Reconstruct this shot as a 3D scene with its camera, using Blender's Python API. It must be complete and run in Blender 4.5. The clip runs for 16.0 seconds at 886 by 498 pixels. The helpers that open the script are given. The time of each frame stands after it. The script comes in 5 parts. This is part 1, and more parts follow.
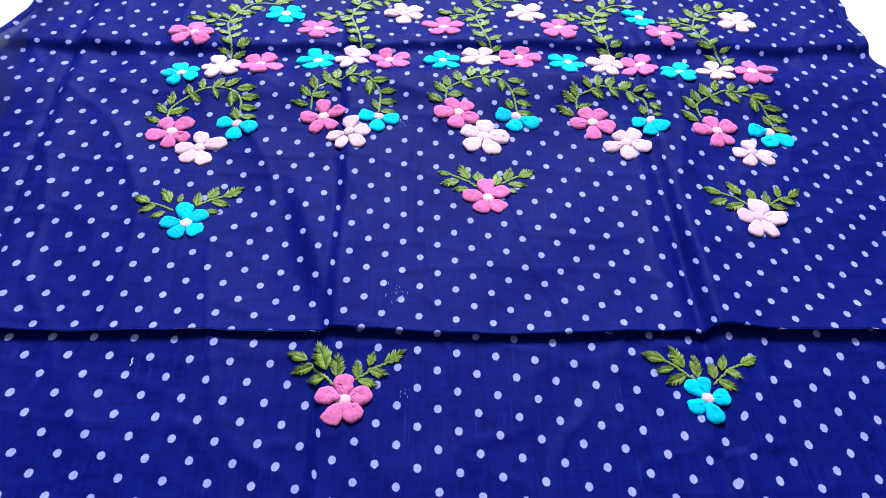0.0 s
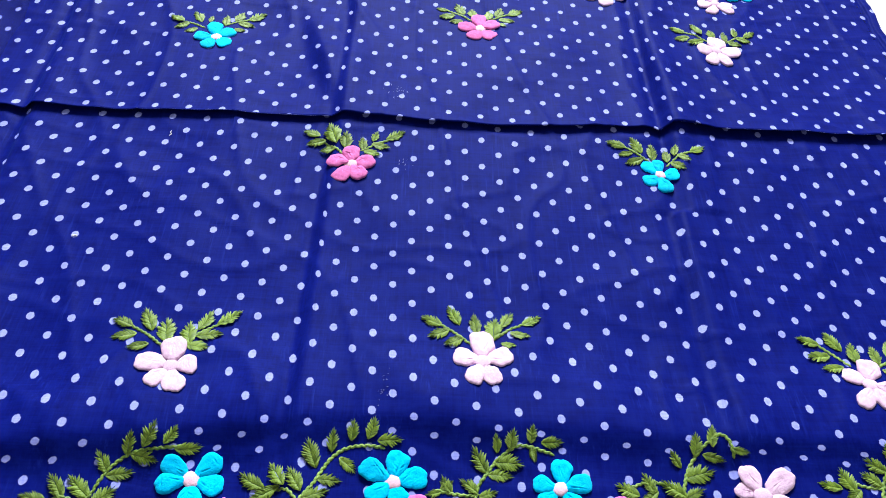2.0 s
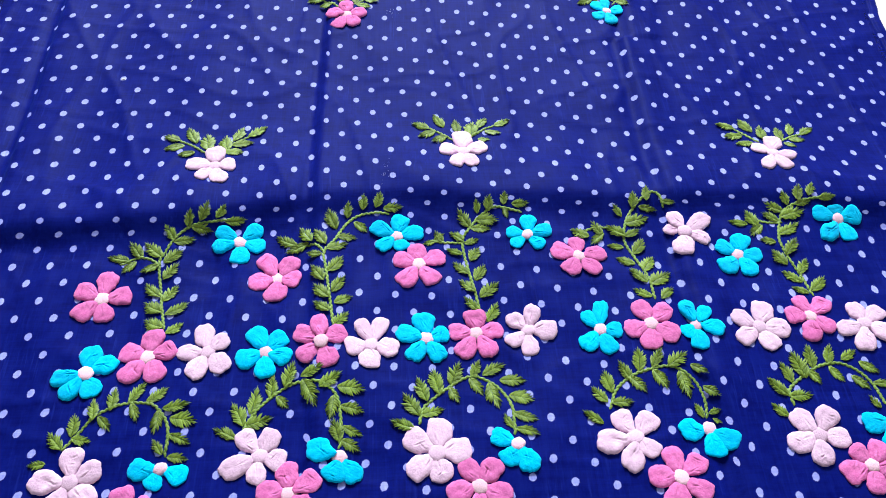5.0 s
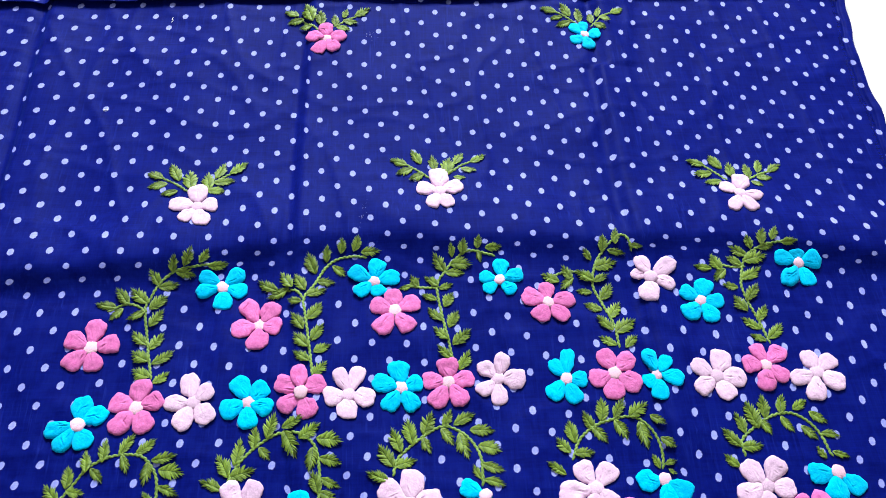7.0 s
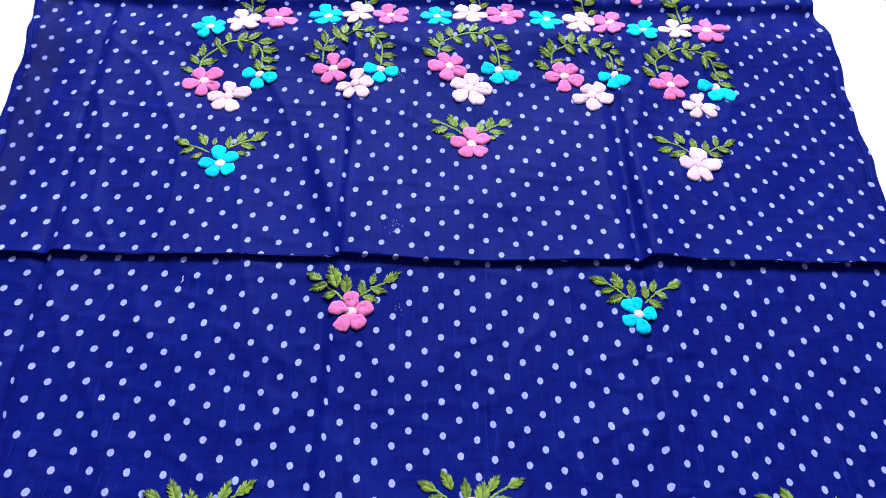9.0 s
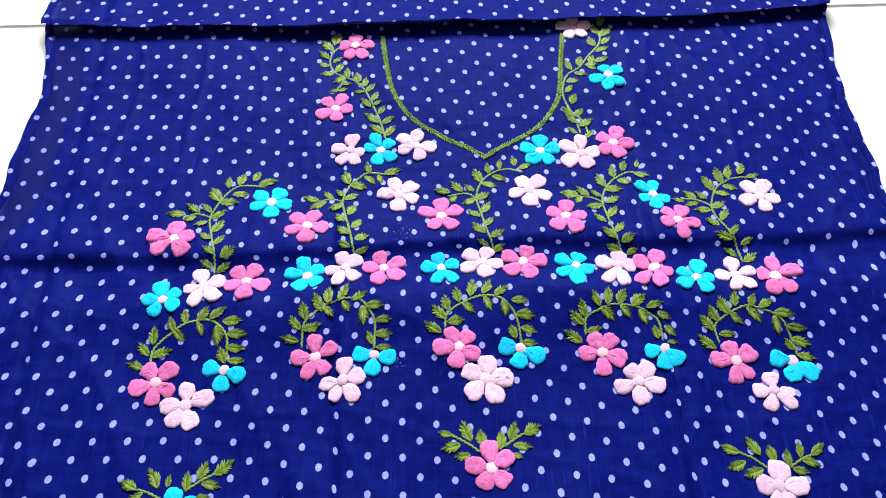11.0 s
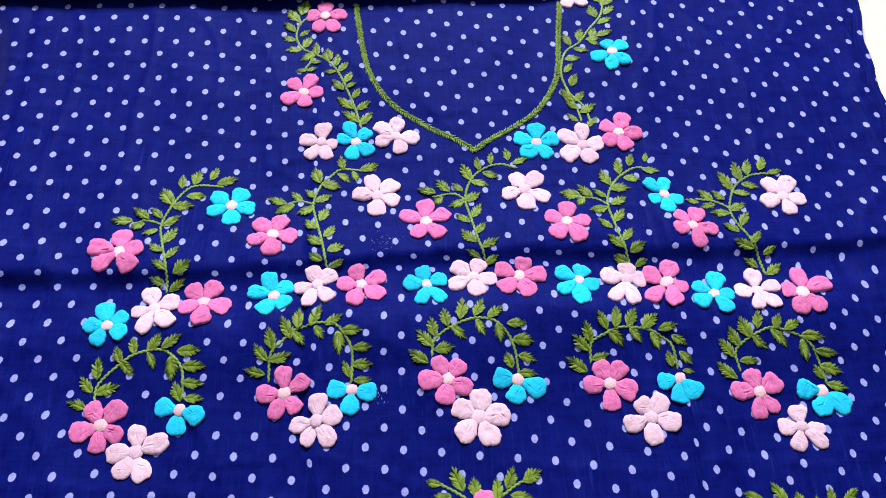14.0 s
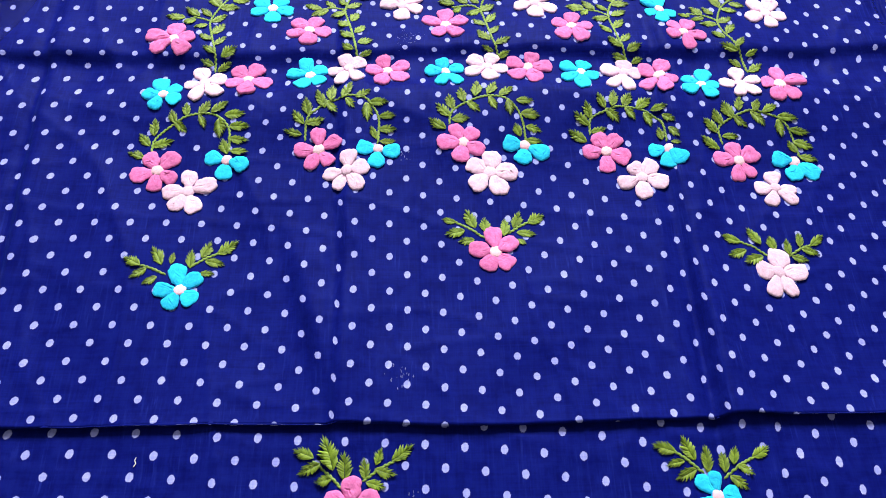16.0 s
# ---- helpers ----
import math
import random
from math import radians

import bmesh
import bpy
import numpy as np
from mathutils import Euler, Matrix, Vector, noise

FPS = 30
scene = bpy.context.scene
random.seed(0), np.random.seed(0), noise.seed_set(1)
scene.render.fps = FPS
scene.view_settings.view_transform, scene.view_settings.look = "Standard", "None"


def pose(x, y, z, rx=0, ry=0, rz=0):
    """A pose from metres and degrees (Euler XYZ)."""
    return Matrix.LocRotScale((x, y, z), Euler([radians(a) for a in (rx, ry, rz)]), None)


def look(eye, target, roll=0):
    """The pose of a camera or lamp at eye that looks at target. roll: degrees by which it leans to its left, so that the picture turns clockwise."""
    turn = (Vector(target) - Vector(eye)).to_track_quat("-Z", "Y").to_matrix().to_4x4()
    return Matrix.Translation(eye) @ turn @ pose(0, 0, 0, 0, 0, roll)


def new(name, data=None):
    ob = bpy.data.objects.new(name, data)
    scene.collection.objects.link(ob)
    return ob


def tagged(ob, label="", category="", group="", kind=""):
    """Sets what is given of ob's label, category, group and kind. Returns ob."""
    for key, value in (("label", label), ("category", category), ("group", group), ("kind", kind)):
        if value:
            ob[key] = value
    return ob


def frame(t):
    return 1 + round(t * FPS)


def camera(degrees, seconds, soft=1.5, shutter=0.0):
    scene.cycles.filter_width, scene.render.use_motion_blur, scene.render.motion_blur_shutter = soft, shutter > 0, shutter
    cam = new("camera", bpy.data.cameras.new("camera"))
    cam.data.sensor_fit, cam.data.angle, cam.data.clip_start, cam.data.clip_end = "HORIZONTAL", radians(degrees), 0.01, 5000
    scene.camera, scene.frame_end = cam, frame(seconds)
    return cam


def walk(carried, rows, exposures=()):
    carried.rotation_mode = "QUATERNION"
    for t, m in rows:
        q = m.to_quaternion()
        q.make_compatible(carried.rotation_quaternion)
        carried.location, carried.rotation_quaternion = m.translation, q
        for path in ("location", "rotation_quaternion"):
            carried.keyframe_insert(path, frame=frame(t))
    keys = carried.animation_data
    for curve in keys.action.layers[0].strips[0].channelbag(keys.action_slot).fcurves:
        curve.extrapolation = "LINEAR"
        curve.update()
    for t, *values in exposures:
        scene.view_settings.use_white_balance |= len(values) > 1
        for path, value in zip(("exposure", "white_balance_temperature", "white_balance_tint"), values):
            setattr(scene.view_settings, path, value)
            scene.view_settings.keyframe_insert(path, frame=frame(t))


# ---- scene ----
import itertools
cam = camera(54.6, 16.0, soft=0.95)
PATH = [
    (0, (0.058, -0.37, 0.579), (0.118, 0.978, -0.897), 2.0),
    (0.5, (0.052, -0.426, 0.581), (0.108, 0.913, -0.904), 2.9),
    (1, (0.054, -0.493, 0.559), (0.112, 0.845, -0.927), 3.0),
    (1.5, (0.064, -0.55, 0.559), (0.125, 0.785, -0.929), 3.5),
    (2, (0.063, -0.589, 0.543), (0.126, 0.745, -0.946), 3.8),
    (2.5, (0.053, -0.639, 0.54), (0.116, 0.686, -0.957), 2.9),
    (3, (0.058, -0.682, 0.538), (0.122, 0.634, -0.967), 2.1),
    (3.5, (0.061, -0.73, 0.542), (0.132, 0.572, -0.975), 2.0),
    (4, (0.063, -0.765, 0.549), (0.128, 0.52, -0.982), 1.1),
    (4.5, (0.064, -0.785, 0.57), (0.138, 0.47, -0.986), 1.4),
    (4.7, (0.064, -0.793, 0.575), (0.139, 0.458, -0.984), 1.1),
    (6.8, (0.076, -0.738, 0.661), (0.159, 0.357, -1.011), 2.0),
    (7, (0.082, -0.724, 0.669), (0.168, 0.374, -1.001), 2.1),
    (7.5, (0.092, -0.696, 0.705), (0.177, 0.426, -0.949), 2.0),
    (8, (0.087, -0.652, 0.735), (0.184, 0.502, -0.896), 3.0),
    (8.5, (0.066, -0.574, 0.74), (0.15, 0.591, -0.884), 3.8),
    (9, (0.07, -0.45, 0.734), (0.12, 0.715, -0.891), 2.7),
    (9.5, (0.065, -0.36, 0.728), (0.111, 0.823, -0.884), 2.7),
    (10, (0.072, -0.266, 0.76), (0.087, 0.912, -0.856), 0.3),
    (10.2, (0.075, -0.224, 0.77), (0.078, 0.946, -0.852), -0.6),
    (12.3, (0.078, 0.119, 0.726), (0.144, 1.225, -0.94), 0.3),
    (12.5, (0.078, 0.124, 0.72), (0.147, 1.227, -0.947), 0.4),
    (13, (0.081, 0.13, 0.702), (0.171, 1.17, -1.004), 1.7),
    (13.5, (0.084, 0.106, 0.698), (0.162, 1.121, -1.023), 1.4),
    (14, (0.071, 0.073, 0.711), (0.151, 1.071, -1.02), 1.9),
    (14.5, (0.058, 0.005, 0.713), (0.142, 0.998, -1.021), 2.6),
    (15, (0.05, -0.057, 0.705), (0.127, 0.934, -1.03), 3.1),
    (15.5, (0.053, -0.107, 0.692), (0.12, 0.906, -1.031), 2.7),
    (16, (0.052, -0.179, 0.677), (0.118, 0.854, -1.035), 2.4),
]
walk(cam, [(t, look(eye, target, roll)) for t, eye, target, roll in PATH],
     exposures=[(0.0, 0.36, 6250, 10), (1.0, 0.52, 6250, 10), (1.5, 0.52, 6250, 10), (2.0, 0.64, 6250, 10), (3.0, 0.70, 6250, 10), (3.6, 0.64, 6250, 10), (4.7, 0.63, 6250, 10), (6.8, 0.60, 6250, 10), (7.5, 0.66, 6250, 10), (8.0, 0.44, 6250, 10), (8.6, 0.64, 6250, 10), (9.0, 0.46, 6300, 10), (9.5, 0.26, 6450, 10), (10.0, 0.38, 6600, 10), (10.4, 0.34, 6600, 10), (12.3, -0.18, 6700, 10), (14.0, -0.02, 6900, 10), (15.0, 0.10, 6950, 10), (15.5, 0.18, 7000, 10), (16.0, 0.36, 7100, 10)])

# ---- light: a bright unseen window beyond the head of the cloth, unseen plain walls all round ----
world = bpy.data.worlds.new("world")
world.use_nodes = True
scene.world = world
sky = world.node_tree.nodes.new("ShaderNodeTexSky")
sky.sky_type, sky.sun_disc = "NISHITA", False
sky.sun_elevation, sky.sun_rotation = radians(40), radians(0)
world.node_tree.links.new(sky.outputs[0], world.node_tree.nodes["Background"].inputs[0])
world.node_tree.nodes["Background"].inputs[1].default_value = 0.1


def area_lamp(name, m, sx, sy, watts, colour):
    data = bpy.data.lights.new(name, "AREA")
    data.shape, data.size, data.size_y, data.energy, data.color = "RECTANGLE", sx, sy, watts, colour
    ob = new(name, data)
    ob.matrix_world = m
    return ob


area_lamp("window_daylight", look((0.10, 3.12, 2.45), (0.05, 0.1, 0.0)), 2.0, 1.4, 278, (0.93, 0.97, 1.0))


# ---- materials ----
class Nodes:
    """A small helper for node trees."""

    def __init__(self, name):
        self.mat = bpy.data.materials.new(name)
        self.mat.use_nodes = True
        self.tree = self.mat.node_tree
        self.bsdf = self.tree.nodes["Principled BSDF"]
        self.out = self.tree.nodes["Material Output"]

    def add(self, kind, **values):
        node = self.tree.nodes.new(kind)
        for key, value in values.items():
            if key == "operation":
                node.operation = value
            elif key == "data_type":
                node.data_type = value
            elif key == "blend_type":
                node.blend_type = value
            elif key == "uv_map":
                node.uv_map = value
        return node

    def link(self, a, b):
        self.tree.links.new(a, b)

    def math(self, op, a, b=None, c=None):
        node = self.add("ShaderNodeMath", operation=op)
        for i, v in enumerate((a, b, c)):
            if v is None:
                continue
            if isinstance(v, (int, float)):
                node.inputs[i].default_value = v
            else:
                self.link(v, node.inputs[i])
        return node.outputs[0]

    def noise(self, vector, scale, detail=3.0, rough=0.55):
        node = self.add("ShaderNodeTexNoise")
        node.inputs["Scale"].default_value = scale
        node.inputs["Detail"].default_value = detail
        node.inputs["Roughness"].default_value = rough
        if vector is not None:
            self.link(vector, node.inputs["Vector"])
        return node.outputs[0]

    def ramp(self, fac, a, b, ca, cb):
        node = self.add("ShaderNodeValToRGB")
        e = node.color_ramp.elements
        e[0].position, e[1].position = a, b
        e[0].color, e[1].color = (*ca, 1), (*cb, 1)
        self.link(fac, node.inputs[0])
        return node.outputs[0]

    def mix(self, fac, a, b):
        node = self.add("ShaderNodeMix", data_type="RGBA")
        for sock, v in ((node.inputs[0], fac), (node.inputs[6], a), (node.inputs[7], b)):
            if isinstance(v, (int, float)):
                sock.default_value = v
            elif isinstance(v, tuple):
                sock.default_value = (*v, 1)
            else:
                self.link(v, sock)
        return node.outputs[2]

    def bump(self, height, strength, distance):
        node = self.add("ShaderNodeBump")
        node.inputs["Strength"].default_value = strength
        node.inputs["Distance"].default_value = distance
        self.link(height, node.inputs["Height"])
        self.link(node.outputs[0], self.bsdf.inputs["Normal"])


CELL_A = (0.0165, 0.0152)
CELL_B = (0.0165, -0.0196)


def cotton_print():
    n = Nodes("navy_dotted_cotton")
    uv = n.add("ShaderNodeUVMap", uv_map="print").outputs[0]
    pos = n.add("ShaderNodeTexCoord").outputs["Object"]
    sep = n.add("ShaderNodeSeparateXYZ")
    n.link(uv, sep.inputs[0])
    u, v = sep.outputs[0], sep.outputs[1]
    fu = n.math("SUBTRACT", u, n.math("ROUND", u))
    fv = n.math("SUBTRACT", v, n.math("ROUND", v))
    dx = n.math("ADD", n.math("MULTIPLY", fu, CELL_A[0]), n.math("MULTIPLY", fv, CELL_B[0]))
    dy = n.math("ADD", n.math("MULTIPLY", fu, CELL_A[1]), n.math("MULTIPLY", fv, CELL_B[1]))
    ax = n.math("DIVIDE", dx, 0.0033)
    ay = n.math("DIVIDE", dy, 0.0039)
    r = n.math("SQRT", n.math("ADD", n.math("MULTIPLY", ax, ax), n.math("MULTIPLY", ay, ay)))
    frayed = n.math("ADD", r, n.math("MULTIPLY", n.math("SUBTRACT", n.noise(pos, 700, 2), 0.5), 0.42))
    dot = n.ramp(frayed, 0.84, 1.10, (1, 1, 1), (0, 0, 0))
    # woven threads, thick and thin, along both ways of the cloth
    stretch = n.add("ShaderNodeMapping")
    stretch.inputs["Scale"].default_value = (1.0, 0.03, 1.0)
    n.link(pos, stretch.inputs[0])
    warp = n.noise(stretch.outputs[0], 700, 2)
    stretch2 = n.add("ShaderNodeMapping")
    stretch2.inputs["Scale"].default_value = (0.03, 1.0, 1.0)
    n.link(pos, stretch2.inputs[0])
    weft = n.noise(stretch2.outputs[0], 700, 2)
    slub = n.math("MULTIPLY", n.math("ADD", warp, weft), 0.5)
    patch = n.noise(pos, 9, 4)
    ground = n.ramp(slub, 0.32, 0.68, (0.0012, 0.0026, 0.085), (0.0022, 0.0058, 0.165))
    ground = n.mix(n.ramp(patch, 0.3, 0.75, (0, 0, 0), (1, 1, 1)), ground, (0.0016, 0.0036, 0.108))
    # coarser threads and faded blotches of the dye
    coarse = n.math("MULTIPLY", n.math("ADD", n.noise(stretch.outputs[0], 330, 3), n.noise(stretch2.outputs[0], 330, 3)), 0.5)
    blotch = n.math("ADD", n.math("MULTIPLY", n.noise(pos, 70, 3, 0.65), 0.5), n.math("MULTIPLY", coarse, 0.5))
    ground = n.mix(n.ramp(blotch, 0.40, 0.64, (0, 0, 0), (0.45, 0.45, 0.45)), ground, (0.0050, 0.0120, 0.17))
    ground = n.mix(n.ramp(blotch, 0.38, 0.52, (0.32, 0.32, 0.32), (0, 0, 0)), ground, (0.0011, 0.0020, 0.055))
    # pale slubs that run with the warp
    stretch3 = n.add("ShaderNodeMapping")
    stretch3.inputs["Scale"].default_value = (1.0, 0.05, 1.0)
    n.link(pos, stretch3.inputs[0])
    pale = n.math("MULTIPLY", n.ramp(n.noise(stretch3.outputs[0], 420, 2), 0.56, 0.74, (0, 0, 0), (1, 1, 1)),
                  n.ramp(n.noise(pos, 26, 3), 0.42, 0.66, (0, 0, 0), (0.7, 0.7, 0.7)))
    ground = n.mix(pale, ground, (0.0085, 0.0170, 0.21))
    white = n.ramp(slub, 0.3, 0.7, (0.20, 0.22, 0.60), (0.34, 0.37, 0.82))
    printed = n.mix(dot, ground, white)
    n.link(printed, n.bsdf.inputs["Base Color"])
    n.bsdf.inputs["Roughness"].default_value = 0.55
    n.bsdf.inputs["Specular IOR Level"].default_value = 0.029
    n.bsdf.inputs["Specular Tint"].default_value = (0.40, 0.60, 1.0, 1)
    n.bsdf.inputs["Sheen Weight"].default_value = 0.09
    n.bsdf.inputs["Sheen Roughness"].default_value = 0.4
    n.bsdf.inputs["Sheen Tint"].default_value = (0.04, 0.13, 0.9, 1)
    n.bump(n.math("ADD", slub, n.math("MULTIPLY", patch, 2.0)), 0.25, 0.0006)
    # one thin layer beside the selvedges: a little of the floor shows through
    rim = n.add("ShaderNodeSeparateXYZ")
    n.link(n.add("ShaderNodeUVMap", uv_map="edge").outputs[0], rim.inputs[0])
    wander = n.math("MULTIPLY", n.math("SUBTRACT", patch, 0.5), 0.006)

    def band(d, a, z, much):
        d = n.math("ADD", d, wander)
        return n.math("MULTIPLY", n.ramp(d, a, a + 0.002, (0, 0, 0), (1, 1, 1)), n.ramp(d, z, z + 0.004, (much, much, much), (0, 0, 0)))

    sheer = n.math("ADD", band(rim.outputs[0], 0.009, 0.046, 0.30), band(rim.outputs[1], 0.009, 0.017, 0.14))
    clear = n.add("ShaderNodeBsdfTransparent")
    both = n.add("ShaderNodeMixShader")
    n.link(sheer, both.inputs[0])
    n.link(n.bsdf.outputs[0], both.inputs[1])
    n.link(clear.outputs[0], both.inputs[2])
    n.link(both.outputs[0], n.out.inputs[0])
    return n.mat


def applique(name, dark, light):
    """Soft padded cotton petals."""
    n = Nodes(name)
    pos = n.add("ShaderNodeTexCoord").outputs["Object"]
    rnd = n.add("ShaderNodeObjectInfo").outputs["Random"]
    tex = n.noise(pos, 7.0, 5, 0.65)
    col = n.ramp(tex, 0.3, 0.72, dark, light)
    hsv = n.add("ShaderNodeHueSaturation")
    n.link(n.math("ADD", n.math("MULTIPLY", rnd, 0.22), 0.88), hsv.inputs["Value"])
    n.link(col, hsv.inputs["Color"])
    n.link(hsv.outputs[0], n.bsdf.inputs["Base Color"])
    n.bsdf.inputs["Roughness"].default_value = 0.9
    n.bsdf.inputs["Specular IOR Level"].default_value = 0.12
    n.bsdf.inputs["Sheen Weight"].default_value = 0.05
    crinkle = n.noise(pos, 9.0, 3, 0.6)
    n.bump(n.math("ADD", n.math("MULTIPLY", n.noise(pos, 40, 3), 0.35), n.math("MULTIPLY", crinkle, 2.4)), 0.27, 0.0012)
    return n.mat


def thread(name, dark, light):
    """Stranded embroidery cotton with a soft shine."""
    n = Nodes(name)
    pos = n.add("ShaderNodeTexCoord").outputs["Object"]
    rnd = n.add("ShaderNodeObjectInfo").outputs["Random"]
    isl = n.add("ShaderNodeNewGeometry").outputs["Random Per Island"]
    mixv = n.math("ADD", n.math("MULTIPLY", isl, 0.6), n.math("MULTIPLY", n.noise(pos, 1200, 2), 0.4))
    col = n.ramp(mixv, 0.1, 0.85, dark, light)
    hsv = n.add("ShaderNodeHueSaturation")
    n.link(n.math("ADD", n.math("MULTIPLY", rnd, 0.3), 0.85), hsv.inputs["Value"])
    n.link(col, hsv.inputs["Color"])
    n.link(hsv.outputs[0], n.bsdf.inputs["Base Color"])
    n.bsdf.inputs["Roughness"].default_value = 0.5
    n.bsdf.inputs["Specular IOR Level"].default_value = 0.35
    n.bump(n.noise(pos, 2500, 2), 0.4, 0.0003)
    return n.mat


def marble():
    n = Nodes("white_marble_tile")
    pos = n.add("ShaderNodeTexCoord").outputs["Object"]
    cloud = n.noise(pos, 3.0, 6, 0.6)
    vein = n.noise(pos, 7.0, 8, 0.7)
    col = n.ramp(cloud, 0.3, 0.7, (0.58, 0.58, 0.56), (0.66, 0.66, 0.64))
    line = n.ramp(n.math("ABSOLUTE", n.math("SUBTRACT", vein, 0.5)), 0.0, 0.02, (1, 1, 1), (0, 0, 0))
    n.link(n.mix(n.math("MULTIPLY", line, 0.18), col, (0.62, 0.61, 0.58)), n.bsdf.inputs["Base Color"])
    n.bsdf.inputs["Roughness"].default_value = 0.28
    n.bump(cloud, 0.05, 0.001)
    return n.mat


def plaster(name, colour):
    n = Nodes(name)
    pos = n.add("ShaderNodeTexCoord").outputs["Object"]
    n.link(n.ramp(n.noise(pos, 4, 5), 0.3, 0.7, tuple(c * 0.95 for c in colour), colour), n.bsdf.inputs["Base Color"])
    n.bsdf.inputs["Roughness"].default_value = 0.9
    n.bump(n.noise(pos, 120, 3), 0.2, 0.001)
    return n.mat


COTTON = cotton_print()
PINK = applique("pink_cotton", (0.55, 0.112, 0.33), (0.74, 0.205, 0.49))
BLUE = applique("turquoise_cotton", (0.0, 0.42, 0.76), (0.004, 0.58, 0.92))
PALE = applique("pale_pink_cotton", (0.61, 0.395, 0.56), (0.80, 0.555, 0.72))
HEART = applique("blush_cotton", (0.76, 0.45, 0.57), (0.88, 0.60, 0.70))
GREEN = thread("olive_green_thread", (0.065, 0.120, 0.008), (0.23, 0.34, 0.035))
STEM = thread("leaf_green_thread", (0.11, 0.20, 0.025), (0.24, 0.36, 0.07))
LINT = thread("white_lint", (0.6, 0.6, 0.65), (0.8, 0.8, 0.85))
FLECK = thread("pale_blue_fleck", (0.05, 0.06, 0.26), (0.20, 0.23, 0.55))
MARBLE = marble()
GROUT = plaster("tile_grout", (0.20, 0.195, 0.185))
# tone of the unseen walls, kept low so that less light bounces
WALL = plaster("unseen_wall_paint", (0.30, 0.29, 0.265))


# ---- building helpers ----
def mesh_of(name, bm, material, smooth=True):
    me = bpy.data.meshes.new(name)
    bm.normal_update()
    bm.to_mesh(me)
    bm.free()
    me.materials.append(material)
    me.polygons.foreach_set("use_smooth", [smooth] * len(me.polygons))
    return me


def box(bm, x0, y0, z0, x1, y1, z1):
    m = Matrix.LocRotScale(((x0 + x1) / 2, (y0 + y1) / 2, (z0 + z1) / 2), None, (x1 - x0, y1 - y0, z1 - z0))
    return bmesh.ops.create_cube(bm, size=1.0, matrix=m)["verts"]


def put_under(ob, parent, m=None):
    """Make ob a part of parent, standing at m in the world (parents here stand unturned or at their own basis)."""
    ob.parent = parent
    if m is not None:
        ob.matrix_basis = m
    ob.matrix_parent_inverse = PLACES[parent.name].inverted()
    PLACES[ob.name] = m.copy() if m is not None else Matrix()
    return ob


PLACES = {}

# ---- the room: tiled floor; unseen plain walls, ceiling and one window added to close it ----
FLOOR_Z = -0.0085
REST_Z = FLOOR_Z + 0.003
X0, X1, Y0, Y1, H = -2.455, 2.285, -2.31, 3.22, 3.4


def plain(name, boxes, material, label, category):
    bm = bmesh.new()
    for b in boxes:
        box(bm, *b)
    return tagged(new(name, mesh_of(name, bm, material, False)), label, category, kind="structure")


floor = plain("floor", [(X0, Y0, FLOOR_Z - 0.1, X1, Y1, FLOOR_Z - 0.0015)], GROUT,
              "white marble tiled floor with thin grey joints", "floor")
PLACES["floor"] = Matrix()
WIN = (-0.95, 1.15, 1.7, 3.2)
plain("wall_north", [(X0, Y1, FLOOR_Z, WIN[0], Y1 + 0.15, H), (WIN[1], Y1, FLOOR_Z, X1, Y1 + 0.15, H),
                     (WIN[0], Y1, FLOOR_Z, WIN[1], Y1 + 0.15, WIN[2]), (WIN[0], Y1, WIN[3], WIN[1], Y1 + 0.15, H)],
      WALL, "unseen plain beige wall with an added window opening", "wall")
plain("wall_south", [(X0, Y0 - 0.15, FLOOR_Z, X1, Y0, H)], WALL, "unseen plain beige wall, added to close the room", "wall")
plain("wall_west", [(X0 - 0.15, Y0 - 0.15, FLOOR_Z, X0, Y1 + 0.15, H)], WALL, "unseen plain beige wall, added to close the room", "wall")
plain("wall_east", [(X1, Y0 - 0.15, FLOOR_Z, X1 + 0.15, Y1 + 0.15, H)], WALL, "unseen plain beige wall, added to close the room", "wall")
plain("ceiling", [(X0 - 0.15, Y0 - 0.15, H, X1 + 0.15, Y1 + 0.15, H + 0.12)], WALL, "unseen plain beige ceiling, added to close the room", "ceiling")


